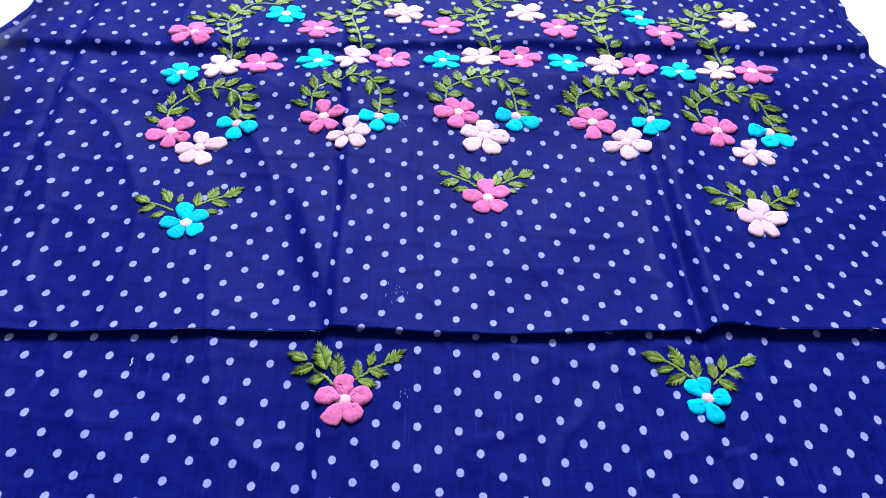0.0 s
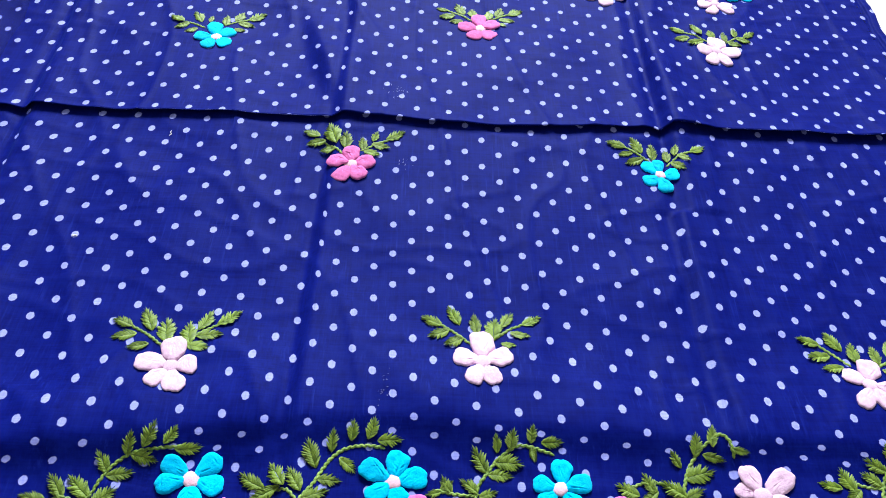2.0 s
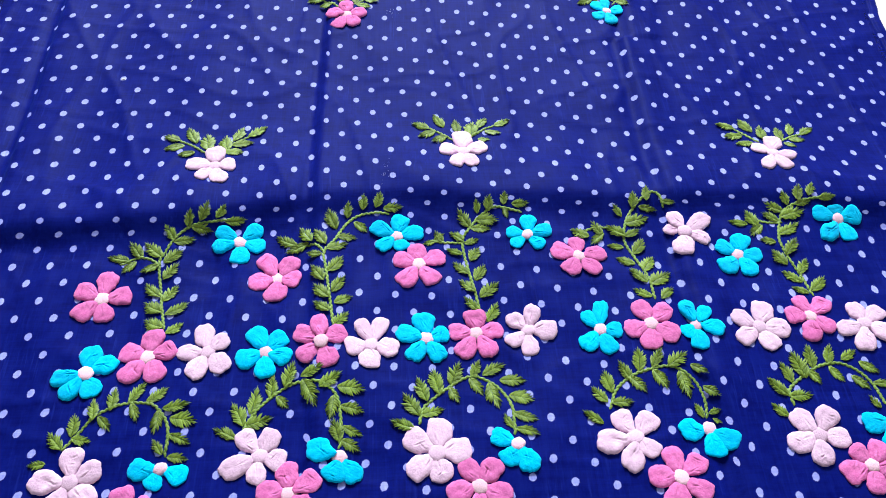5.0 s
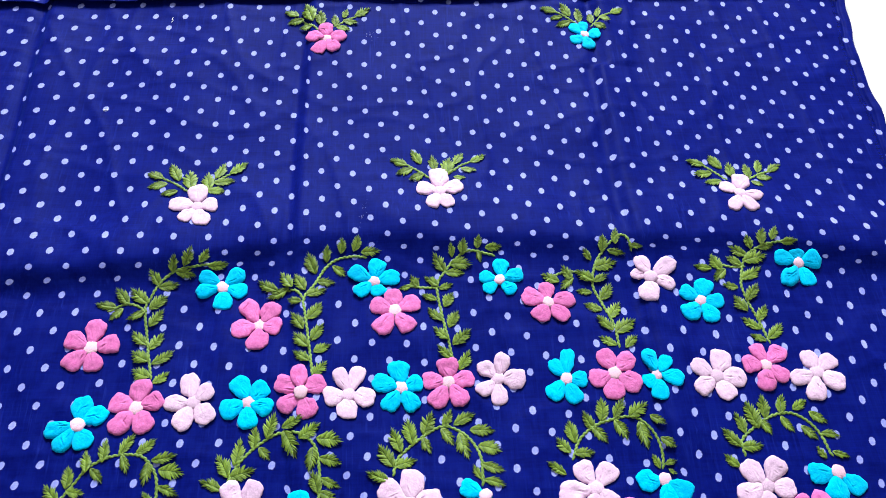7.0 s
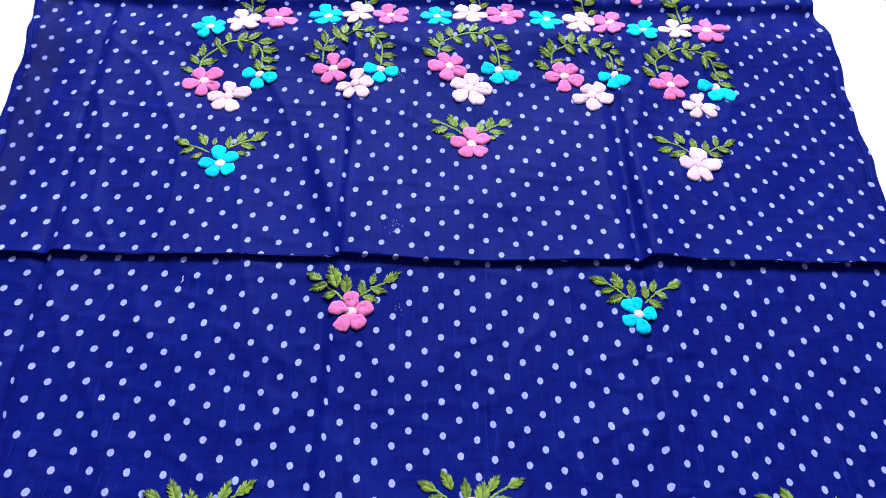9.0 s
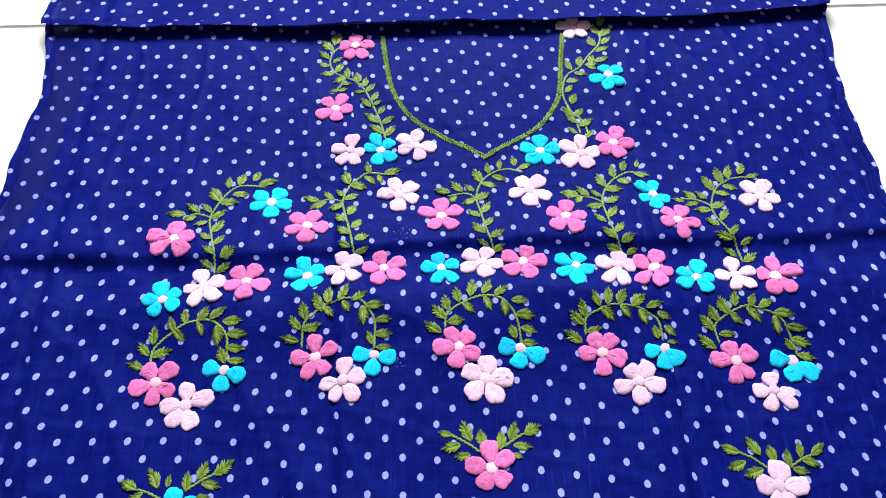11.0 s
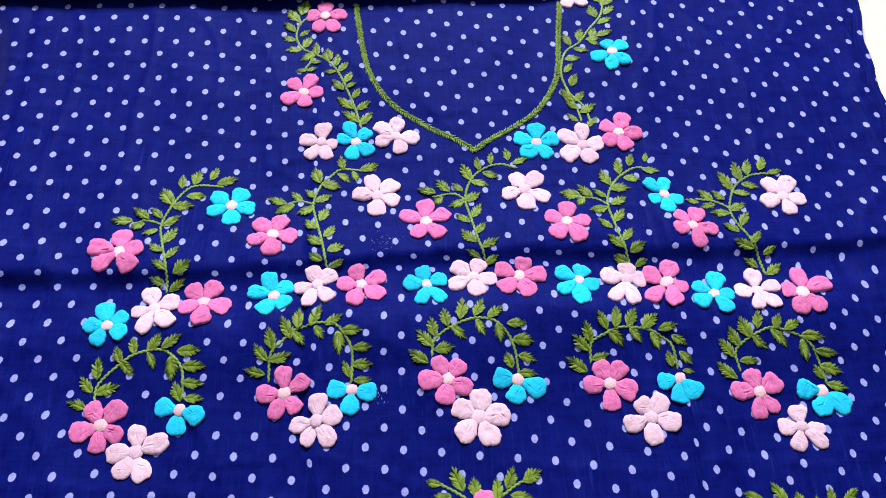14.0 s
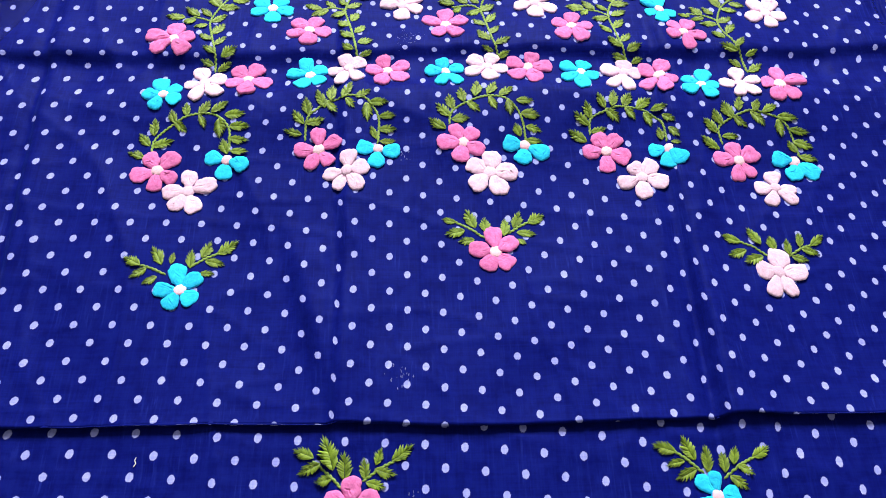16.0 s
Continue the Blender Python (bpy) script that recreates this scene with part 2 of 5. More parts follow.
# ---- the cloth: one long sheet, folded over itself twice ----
# fitted terms that place the dots of each stretch as the camera sees them
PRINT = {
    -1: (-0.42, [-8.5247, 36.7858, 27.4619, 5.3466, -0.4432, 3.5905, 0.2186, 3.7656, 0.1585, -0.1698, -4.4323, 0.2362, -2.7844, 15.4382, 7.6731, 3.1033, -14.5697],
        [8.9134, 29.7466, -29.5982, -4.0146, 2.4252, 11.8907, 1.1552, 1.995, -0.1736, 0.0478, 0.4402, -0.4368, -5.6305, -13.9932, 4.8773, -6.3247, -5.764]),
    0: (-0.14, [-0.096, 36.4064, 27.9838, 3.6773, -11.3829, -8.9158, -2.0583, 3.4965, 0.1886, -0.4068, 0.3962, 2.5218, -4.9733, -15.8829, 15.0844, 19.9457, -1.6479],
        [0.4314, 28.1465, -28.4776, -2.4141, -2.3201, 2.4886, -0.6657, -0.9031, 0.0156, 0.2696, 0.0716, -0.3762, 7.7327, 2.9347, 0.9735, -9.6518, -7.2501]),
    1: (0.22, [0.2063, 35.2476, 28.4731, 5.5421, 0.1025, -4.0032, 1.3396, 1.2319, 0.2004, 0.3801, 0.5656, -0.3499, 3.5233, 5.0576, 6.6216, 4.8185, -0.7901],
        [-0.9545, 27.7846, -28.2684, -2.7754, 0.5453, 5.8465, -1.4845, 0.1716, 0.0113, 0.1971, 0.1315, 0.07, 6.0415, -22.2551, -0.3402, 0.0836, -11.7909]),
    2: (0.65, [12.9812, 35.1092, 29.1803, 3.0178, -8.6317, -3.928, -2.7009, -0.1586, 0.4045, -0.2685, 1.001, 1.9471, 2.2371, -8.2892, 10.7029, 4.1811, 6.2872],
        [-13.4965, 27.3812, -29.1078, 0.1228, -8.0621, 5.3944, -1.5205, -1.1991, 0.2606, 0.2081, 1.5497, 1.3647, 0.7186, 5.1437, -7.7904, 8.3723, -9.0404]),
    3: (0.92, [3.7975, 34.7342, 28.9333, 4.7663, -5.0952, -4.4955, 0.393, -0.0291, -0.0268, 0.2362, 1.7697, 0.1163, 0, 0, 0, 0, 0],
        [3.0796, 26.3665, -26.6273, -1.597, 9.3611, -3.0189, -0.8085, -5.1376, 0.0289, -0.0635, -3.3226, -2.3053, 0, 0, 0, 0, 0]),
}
# fitted shifts of the dots, in millimetres over a net of 10 by 6 places on each stretch
DOT_SHIFT = {
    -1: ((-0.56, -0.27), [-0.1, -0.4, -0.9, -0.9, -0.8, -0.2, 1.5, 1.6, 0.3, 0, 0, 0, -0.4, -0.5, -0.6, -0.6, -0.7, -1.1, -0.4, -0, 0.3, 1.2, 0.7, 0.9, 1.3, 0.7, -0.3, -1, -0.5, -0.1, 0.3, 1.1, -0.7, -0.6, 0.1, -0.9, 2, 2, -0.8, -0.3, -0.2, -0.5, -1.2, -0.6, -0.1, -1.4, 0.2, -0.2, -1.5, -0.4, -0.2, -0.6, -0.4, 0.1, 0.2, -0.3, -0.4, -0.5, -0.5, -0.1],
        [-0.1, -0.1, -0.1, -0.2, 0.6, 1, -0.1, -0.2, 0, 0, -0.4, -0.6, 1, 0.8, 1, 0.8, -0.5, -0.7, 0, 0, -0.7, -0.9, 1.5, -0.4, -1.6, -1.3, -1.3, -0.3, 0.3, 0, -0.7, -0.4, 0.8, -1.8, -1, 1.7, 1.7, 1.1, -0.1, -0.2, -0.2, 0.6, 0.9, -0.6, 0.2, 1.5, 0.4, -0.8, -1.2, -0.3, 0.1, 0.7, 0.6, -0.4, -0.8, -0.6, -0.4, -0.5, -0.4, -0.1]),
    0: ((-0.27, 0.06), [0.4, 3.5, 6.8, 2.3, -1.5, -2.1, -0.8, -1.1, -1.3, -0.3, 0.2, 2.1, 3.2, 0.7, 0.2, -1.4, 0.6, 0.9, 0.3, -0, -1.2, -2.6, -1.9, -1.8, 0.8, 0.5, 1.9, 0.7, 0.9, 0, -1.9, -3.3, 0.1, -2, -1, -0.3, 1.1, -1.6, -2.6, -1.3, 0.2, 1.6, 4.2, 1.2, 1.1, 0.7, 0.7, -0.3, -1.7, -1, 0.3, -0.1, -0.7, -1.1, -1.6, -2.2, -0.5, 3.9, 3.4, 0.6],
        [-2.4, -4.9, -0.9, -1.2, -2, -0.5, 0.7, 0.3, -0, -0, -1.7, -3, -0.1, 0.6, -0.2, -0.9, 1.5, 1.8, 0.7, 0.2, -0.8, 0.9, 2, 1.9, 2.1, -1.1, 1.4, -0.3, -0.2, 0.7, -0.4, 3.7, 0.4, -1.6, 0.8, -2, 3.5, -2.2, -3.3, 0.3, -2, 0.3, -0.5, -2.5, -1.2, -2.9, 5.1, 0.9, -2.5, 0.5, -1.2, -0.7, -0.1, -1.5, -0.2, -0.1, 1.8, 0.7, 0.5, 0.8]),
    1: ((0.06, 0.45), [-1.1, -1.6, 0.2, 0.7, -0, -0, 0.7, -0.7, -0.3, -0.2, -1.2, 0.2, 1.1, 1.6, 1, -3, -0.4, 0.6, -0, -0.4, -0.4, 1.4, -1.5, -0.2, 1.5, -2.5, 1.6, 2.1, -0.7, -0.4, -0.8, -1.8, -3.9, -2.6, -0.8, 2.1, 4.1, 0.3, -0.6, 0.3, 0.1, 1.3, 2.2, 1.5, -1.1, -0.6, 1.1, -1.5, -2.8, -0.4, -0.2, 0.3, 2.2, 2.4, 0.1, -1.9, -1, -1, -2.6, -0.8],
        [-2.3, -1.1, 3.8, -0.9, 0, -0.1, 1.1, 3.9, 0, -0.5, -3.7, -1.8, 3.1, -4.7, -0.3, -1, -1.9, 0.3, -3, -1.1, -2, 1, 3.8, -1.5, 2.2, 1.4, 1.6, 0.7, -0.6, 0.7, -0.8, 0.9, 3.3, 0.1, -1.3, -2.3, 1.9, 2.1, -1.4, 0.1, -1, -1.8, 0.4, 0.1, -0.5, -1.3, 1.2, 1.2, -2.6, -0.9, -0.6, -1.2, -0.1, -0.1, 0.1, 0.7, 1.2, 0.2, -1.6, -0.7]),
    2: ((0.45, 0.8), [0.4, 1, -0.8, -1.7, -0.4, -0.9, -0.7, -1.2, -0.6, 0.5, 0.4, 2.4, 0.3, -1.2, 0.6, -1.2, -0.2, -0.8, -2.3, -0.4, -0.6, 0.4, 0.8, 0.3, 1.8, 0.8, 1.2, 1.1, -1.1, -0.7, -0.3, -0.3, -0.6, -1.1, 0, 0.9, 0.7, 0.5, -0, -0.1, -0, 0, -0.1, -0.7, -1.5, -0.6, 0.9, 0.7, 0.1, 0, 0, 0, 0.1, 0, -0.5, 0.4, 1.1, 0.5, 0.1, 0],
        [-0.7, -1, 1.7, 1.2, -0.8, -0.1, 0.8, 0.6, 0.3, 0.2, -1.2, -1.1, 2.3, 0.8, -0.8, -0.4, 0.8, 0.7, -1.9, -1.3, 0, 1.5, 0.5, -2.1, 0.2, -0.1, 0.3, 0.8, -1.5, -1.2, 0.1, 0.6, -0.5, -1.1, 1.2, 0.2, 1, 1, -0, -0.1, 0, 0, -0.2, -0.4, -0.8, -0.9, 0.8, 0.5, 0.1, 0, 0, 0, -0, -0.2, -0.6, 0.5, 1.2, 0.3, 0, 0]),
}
CREASE_SOFT = 0.0025


def sig(v):
    return 1.0 / (1.0 + np.exp(-np.clip(v, -40, 40)))


def right_crease(y):
    return np.where(y > 0.45, 0.323 + 0.04 * (y - 0.65), np.where(y < -0.05, 0.297, 0.308))


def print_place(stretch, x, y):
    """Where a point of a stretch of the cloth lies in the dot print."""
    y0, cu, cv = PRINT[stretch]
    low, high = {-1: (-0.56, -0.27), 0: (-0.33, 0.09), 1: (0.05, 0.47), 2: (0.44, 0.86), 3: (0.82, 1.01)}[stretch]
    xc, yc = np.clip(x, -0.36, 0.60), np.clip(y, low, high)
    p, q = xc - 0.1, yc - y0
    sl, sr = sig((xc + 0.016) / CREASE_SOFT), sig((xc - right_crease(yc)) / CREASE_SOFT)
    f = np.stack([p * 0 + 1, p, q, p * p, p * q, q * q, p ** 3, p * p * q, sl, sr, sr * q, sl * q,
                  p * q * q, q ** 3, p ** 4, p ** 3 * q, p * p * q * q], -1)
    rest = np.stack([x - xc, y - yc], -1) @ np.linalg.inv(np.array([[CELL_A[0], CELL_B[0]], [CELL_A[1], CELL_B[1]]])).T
    if stretch in DOT_SHIFT:
        (near, far), across, along = DOT_SHIFT[stretch]
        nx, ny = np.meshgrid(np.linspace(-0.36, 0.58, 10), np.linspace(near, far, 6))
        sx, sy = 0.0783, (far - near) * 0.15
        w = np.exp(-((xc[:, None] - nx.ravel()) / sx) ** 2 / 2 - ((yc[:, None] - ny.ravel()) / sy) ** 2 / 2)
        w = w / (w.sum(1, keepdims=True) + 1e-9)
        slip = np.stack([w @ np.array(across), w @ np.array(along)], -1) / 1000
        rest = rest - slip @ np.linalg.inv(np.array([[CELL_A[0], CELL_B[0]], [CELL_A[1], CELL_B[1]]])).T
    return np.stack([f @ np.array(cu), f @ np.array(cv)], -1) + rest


def fold_near(x):
    return (0.0590 + 0.0040 * sig((-0.04 - x) / 0.03) - 0.0022 * np.exp(-((x - 0.09) / 0.05) ** 2) + 0.0032 * sig((x - 0.308) / 0.010)
            - 0.020 * np.clip(x - 0.36, 0, 1))


def fold_far(x):
    return 0.818 + 0.055 * (x - 0.07) ** 2 + 0.0012 * np.sin(x * 26)


def near_lift(x):
    """How high the near fold stands: highest beyond the right crease."""
    return 0.0047 + 0.0030 * sig((x - 0.325) / 0.012) + 0.0012 * sig((-0.12 - x) / 0.06)


def hem_ridge(x):
    return -0.270 - 0.20 * (x - 0.12) ** 2 + 0.004 * np.sin(x * 17 + 1)


def valley(x):
    return 0.456 - 0.006 * sig((-0.10 - x) / 0.05) + 0.003 * np.sin(x * 13)


def bump_shape(d, near, far):
    return np.exp(-(d / np.where(d < 0, near, far)) ** 2)


def spike(d, w):
    return np.exp(-np.sqrt(d * d + 0.0009 ** 2) / w)


def height(x, y, layer):
    """Height of the cloth over the plane it lies on. layer 0: hem side, 1: middle, 2: far end."""
    x, y = np.asarray(x, float), np.asarray(y, float)
    u = x + 0.014 - 0.004 * np.sin(y * 9)
    soft = 1 - 0.7 * sig((y - 0.52) / 0.03)  # pressed flatter towards the neck
    z = soft * (0.0042 * bump_shape(u, 0.005, 0.022) - 0.0019 * bump_shape(u + 0.011, 0.006, 0.004))
    rc = right_crease(y)
    strong = 1 + 0.8 * np.exp(-((y - 0.12) / 0.12) ** 2)
    z = z + soft * strong * (0.0040 * bump_shape(x - rc - 0.004, 0.006, 0.022) - 0.0022 * bump_shape(x - rc + 0.009, 0.008, 0.004))
    z = z + 0.0022 * spike(x - rc - 0.030 - 0.010 * np.sin(y * 14), 0.007) * np.exp(-((y - 0.03) / 0.12) ** 2)
    z = z - 0.0030 * np.exp(-((x - rc + 0.007 - 0.03 * (y - 0.15)) / 0.0045) ** 2) * np.exp(-((y - 0.15) / 0.09) ** 2)
    u = x + 0.313 + 0.03 * (y - 0.25)
    z = z + soft * (0.0050 * bump_shape(u, 0.006, 0.030) - 0.0042 * bump_shape(u + 0.012, 0.009, 0.005))
    z = z + 0.0100 * bump_shape(x + 0.036 + 0.28 * (y - 0.16), 0.012, 0.045) * np.exp(-((y - 0.16) / 0.075) ** 2)
    if layer == 0:
        z = z + 0.0105 * (1 - 0.30 * np.exp(-((x - 0.10) / 0.13) ** 2)) * bump_shape(y - hem_ridge(x), 0.018, 0.05)
        z = z + 0.0022 * np.sin(x * 31 + 2 * np.sin(y * 12)) * np.exp(-((y + 0.36) / 0.06) ** 2)
    elif layer == 1:
        d = y - fold_near(x)
        z = z + near_lift(x) * np.exp(-np.clip(d, 0, 1) / 0.032) * (1 + 0.08 * np.sin(x * 11))
        v = y - valley(x)
        z = z + 0.0100 * bump_shape(v + 0.050, 0.050, 0.026) * (0.8 + 0.2 * np.cos((x - 0.15) * 6))
        z = z + 0.0080 * bump_shape(v - 0.019, 0.009, 0.045)
        z = z + 0.004 * bump_shape(x - 0.318, 0.012, 0.03) * np.exp(-((y - 0.13) / 0.07) ** 2)
        z = z - 0.003 * np.exp(-np.clip(fold_far(x) - y, 0, 1) / 0.02)
    else:
        d = y - fold_far(x)
        z = z + 0.0135 * np.exp(-np.clip(d, 0, 1) / 0.06) * (1 + 0.2 * np.sin(x * 9 + 1))
    return z


def wrinkle(x, y):
    a = noise.noise((x * 7, y * 6, 3.1)) * 0.0058
    b = noise.noise((x * 20 + 5, y * 15, 7.7)) * 0.0026
    c = abs(noise.noise((x * 15 + y * 3, y * 5 - x * 2, 1.3)))  # thin crumple lines
    d = abs(noise.noise((x * 7 - y * 3, y * 24 + x * 4, 9.3)))
    sewn = math.exp(-((y + 0.36) / 0.11) ** 2) + math.exp(-((y - 0.44) / 0.12) ** 2)  # puckers among the stitches
    a += sewn * 0.0044 * (0.5 - abs(noise.noise((x * 13 + 2 * y, y * 9, 4.4)))) + sewn * 0.0024 * noise.noise((x * 30, y * 22, 6.2))
    return a + b + 0.0019 * math.exp(-c / 0.07) + 0.0011 * math.exp(-d / 0.07)


def layer_at(x, y):
    return 0 if y < float(fold_near(x)) else 1 if y < float(fold_far(x)) else 2


def ground_at(x, y, layer=None, e=0.006):
    """Place and turn of something sewn flat on the cloth at x, y."""
    k = layer_at(x, y) if layer is None else layer

    def h(a, b):
        return max(REST_Z, float(height(a, b, k)) + wrinkle(a, b))

    z = h(x, y)
    if e > 0.01:
        z = max(z, (h(x - e, y) + h(x + e, y) + h(x, y - e) + h(x, y + e)) / 4)
    nx, ny = (h(x - e, y) - h(x + e, y)) / (2 * e), (h(x, y - e) - h(x, y + e)) / (2 * e)
    return z, Vector((nx, ny, 1)).normalized()


EDGE_Y = [-0.8, -0.18, -0.064, 0.03, 0.062, 0.08, 0.134, 0.375, 0.439, 0.47, 0.543, 0.581, 0.728, 0.793, 0.838, 0.845, 0.938, 1.4]
EDGE_R = [0.580, 0.583, 0.588, 0.598, 0.603, 0.589, 0.585, 0.593, 0.591, 0.588, 0.584, 0.587, 0.589, 0.604, 0.614, 0.614, 0.595, 0.59]
EDGE_L = [-0.425, -0.425, -0.425, -0.430, -0.434, -0.424, -0.418, -0.420, -0.429, -0.430, -0.410, -0.406, -0.401, -0.410, -0.424, -0.424, -0.420, -0.42]


def build_cloth():
    step = 0.0036
    rows = []  # (layer, y at the middle, extra lift, stretch weights)
    for y in np.arange(-0.80, 0.0615, step):
        rows.append((0, y, 0.0))
    for y in (0.0645, 0.068, 0.071, 0.074):
        rows.append((0, y, 0.0))
    rows += [(5, 0.0750, 0.0012), (5, 0.0740, 0.0030), (5, 0.070, 0.0046), (5, 0.0660, 0.0058), (5, 0.0635, 0.0068), (5, 0.0622, 0.0076)]
    for y in np.arange(0.0615, 0.818, step):
        rows.append((1, y, 0.0))
    for y in (0.822, 0.830, 0.840, 0.848):
        rows.append((1, y, 0.0))
    rows += [(6, 0.850, 0.003), (6, 0.848, 0.006), (6, 0.840, 0.0095), (6, 0.830, 0.0122), (6, 0.823, 0.0136), (6, 0.8188, 0.0148)]
    for y in np.arange(0.818, 1.38, step):
        rows.append((2, y, 0.0))
    hem = np.array([0.0015, 0.003, 0.0045, 0.006, 0.0070, 0.0078, 0.0086, 0.0095, 0.0105])
    t = np.unique(np.concatenate([np.linspace(0, 1, 300), hem, 1 - hem]))
    cols = len(t)
    verts, prints, rims = [], [], []
    for layer, y, lift in rows:
        xl, xr = np.interp(y, EDGE_Y, EDGE_L), np.interp(y, EDGE_Y, EDGE_R)
        wob = 0.0016 * math.sin(y * 37) + 0.0012 * math.sin(y * 90 + 1)
        x = xl + wob + (xr - xl) * t
        yy = y + (fold_near(x) - 0.0615) * math.exp(-abs(y - 0.0615) / 0.03) + (fold_far(x) - 0.818) * math.exp(-abs(y - 0.818) / 0.03)
        k = {5: 0, 6: 1}.get(layer, layer)
        z = height(x, yy, k) + lift * (near_lift(x) / 0.0085 if layer == 5 else 1.0)
        if layer == 6:
            z = height(x, yy, 1) + lift
        z = z + np.array([wrinkle(a, b) for a, b in zip(x, yy)])
        e = np.minimum((xr - xl) * t, (xr - xl) * (1 - t))  # narrow turned hem along both sides
        z = z + 0.0016 * sig((0.0076 - e) / 0.0004) - 0.0010 * np.exp(-((e - 0.0092) / 0.0014) ** 2)
        z = np.maximum(z, REST_Z)
        verts.append(np.stack([x, yy, z], -1))
        rims.append(np.stack([(xr - xl) * t, (xr - xl) * (1 - t)], -1))
        yp = yy + {0: 0.9, 1: 0.75, 2: 0.97}[k] * z  # print moved with height so the dots line up from the camera
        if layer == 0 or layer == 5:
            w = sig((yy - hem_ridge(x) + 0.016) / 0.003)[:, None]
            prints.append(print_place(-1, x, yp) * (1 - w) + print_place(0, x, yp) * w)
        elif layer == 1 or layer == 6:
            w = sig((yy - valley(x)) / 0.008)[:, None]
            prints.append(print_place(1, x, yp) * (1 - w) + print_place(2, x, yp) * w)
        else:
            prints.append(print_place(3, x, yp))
    n = len(rows)
    v = np.concatenate(verts)
    uvs = np.concatenate(prints)
    i = (np.arange(n - 1)[:, None] * cols + np.arange(cols - 1)[None, :]).ravel()
    faces = np.stack([i, i + 1, i + cols + 1, i + cols], -1)
    me = bpy.data.meshes.new("kurta_fabric")
    me.from_pydata(v.tolist(), [], faces.tolist())
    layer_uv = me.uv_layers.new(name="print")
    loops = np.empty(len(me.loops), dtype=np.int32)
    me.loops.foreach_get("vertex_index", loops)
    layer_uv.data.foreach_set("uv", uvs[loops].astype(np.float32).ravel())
    rim_uv = me.uv_layers.new(name="edge")
    rim_uv.data.foreach_set("uv", np.concatenate(rims)[loops].astype(np.float32).ravel())
    me.polygons.foreach_set("use_smooth", [True] * len(me.polygons))
    me.materials.append(COTTON)
    ob = new("kurta_fabric", me)
    thick = ob.modifiers.new("thickness", "SOLIDIFY")
    thick.thickness, thick.offset = 0.0004, -1
    return tagged(ob, "creased navy cotton cloth with white dots and embroidered flowers", "fabric")


cloth = build_cloth()
PLACES[cloth.name] = Matrix()


# ---- embroidery ----
def turned(x, y, degrees, layer=None, lift=0.0, e=0.006):
    z, nrm = ground_at(x, y, layer, e)
    ahead = Vector((math.cos(radians(degrees)), math.sin(radians(degrees)), 0))
    side = nrm.cross(ahead).normalized()
    ahead = side.cross(nrm)
    m = Matrix((ahead, side, nrm)).transposed().to_4x4()
    m.translation = (x, y, z + lift)
    return m


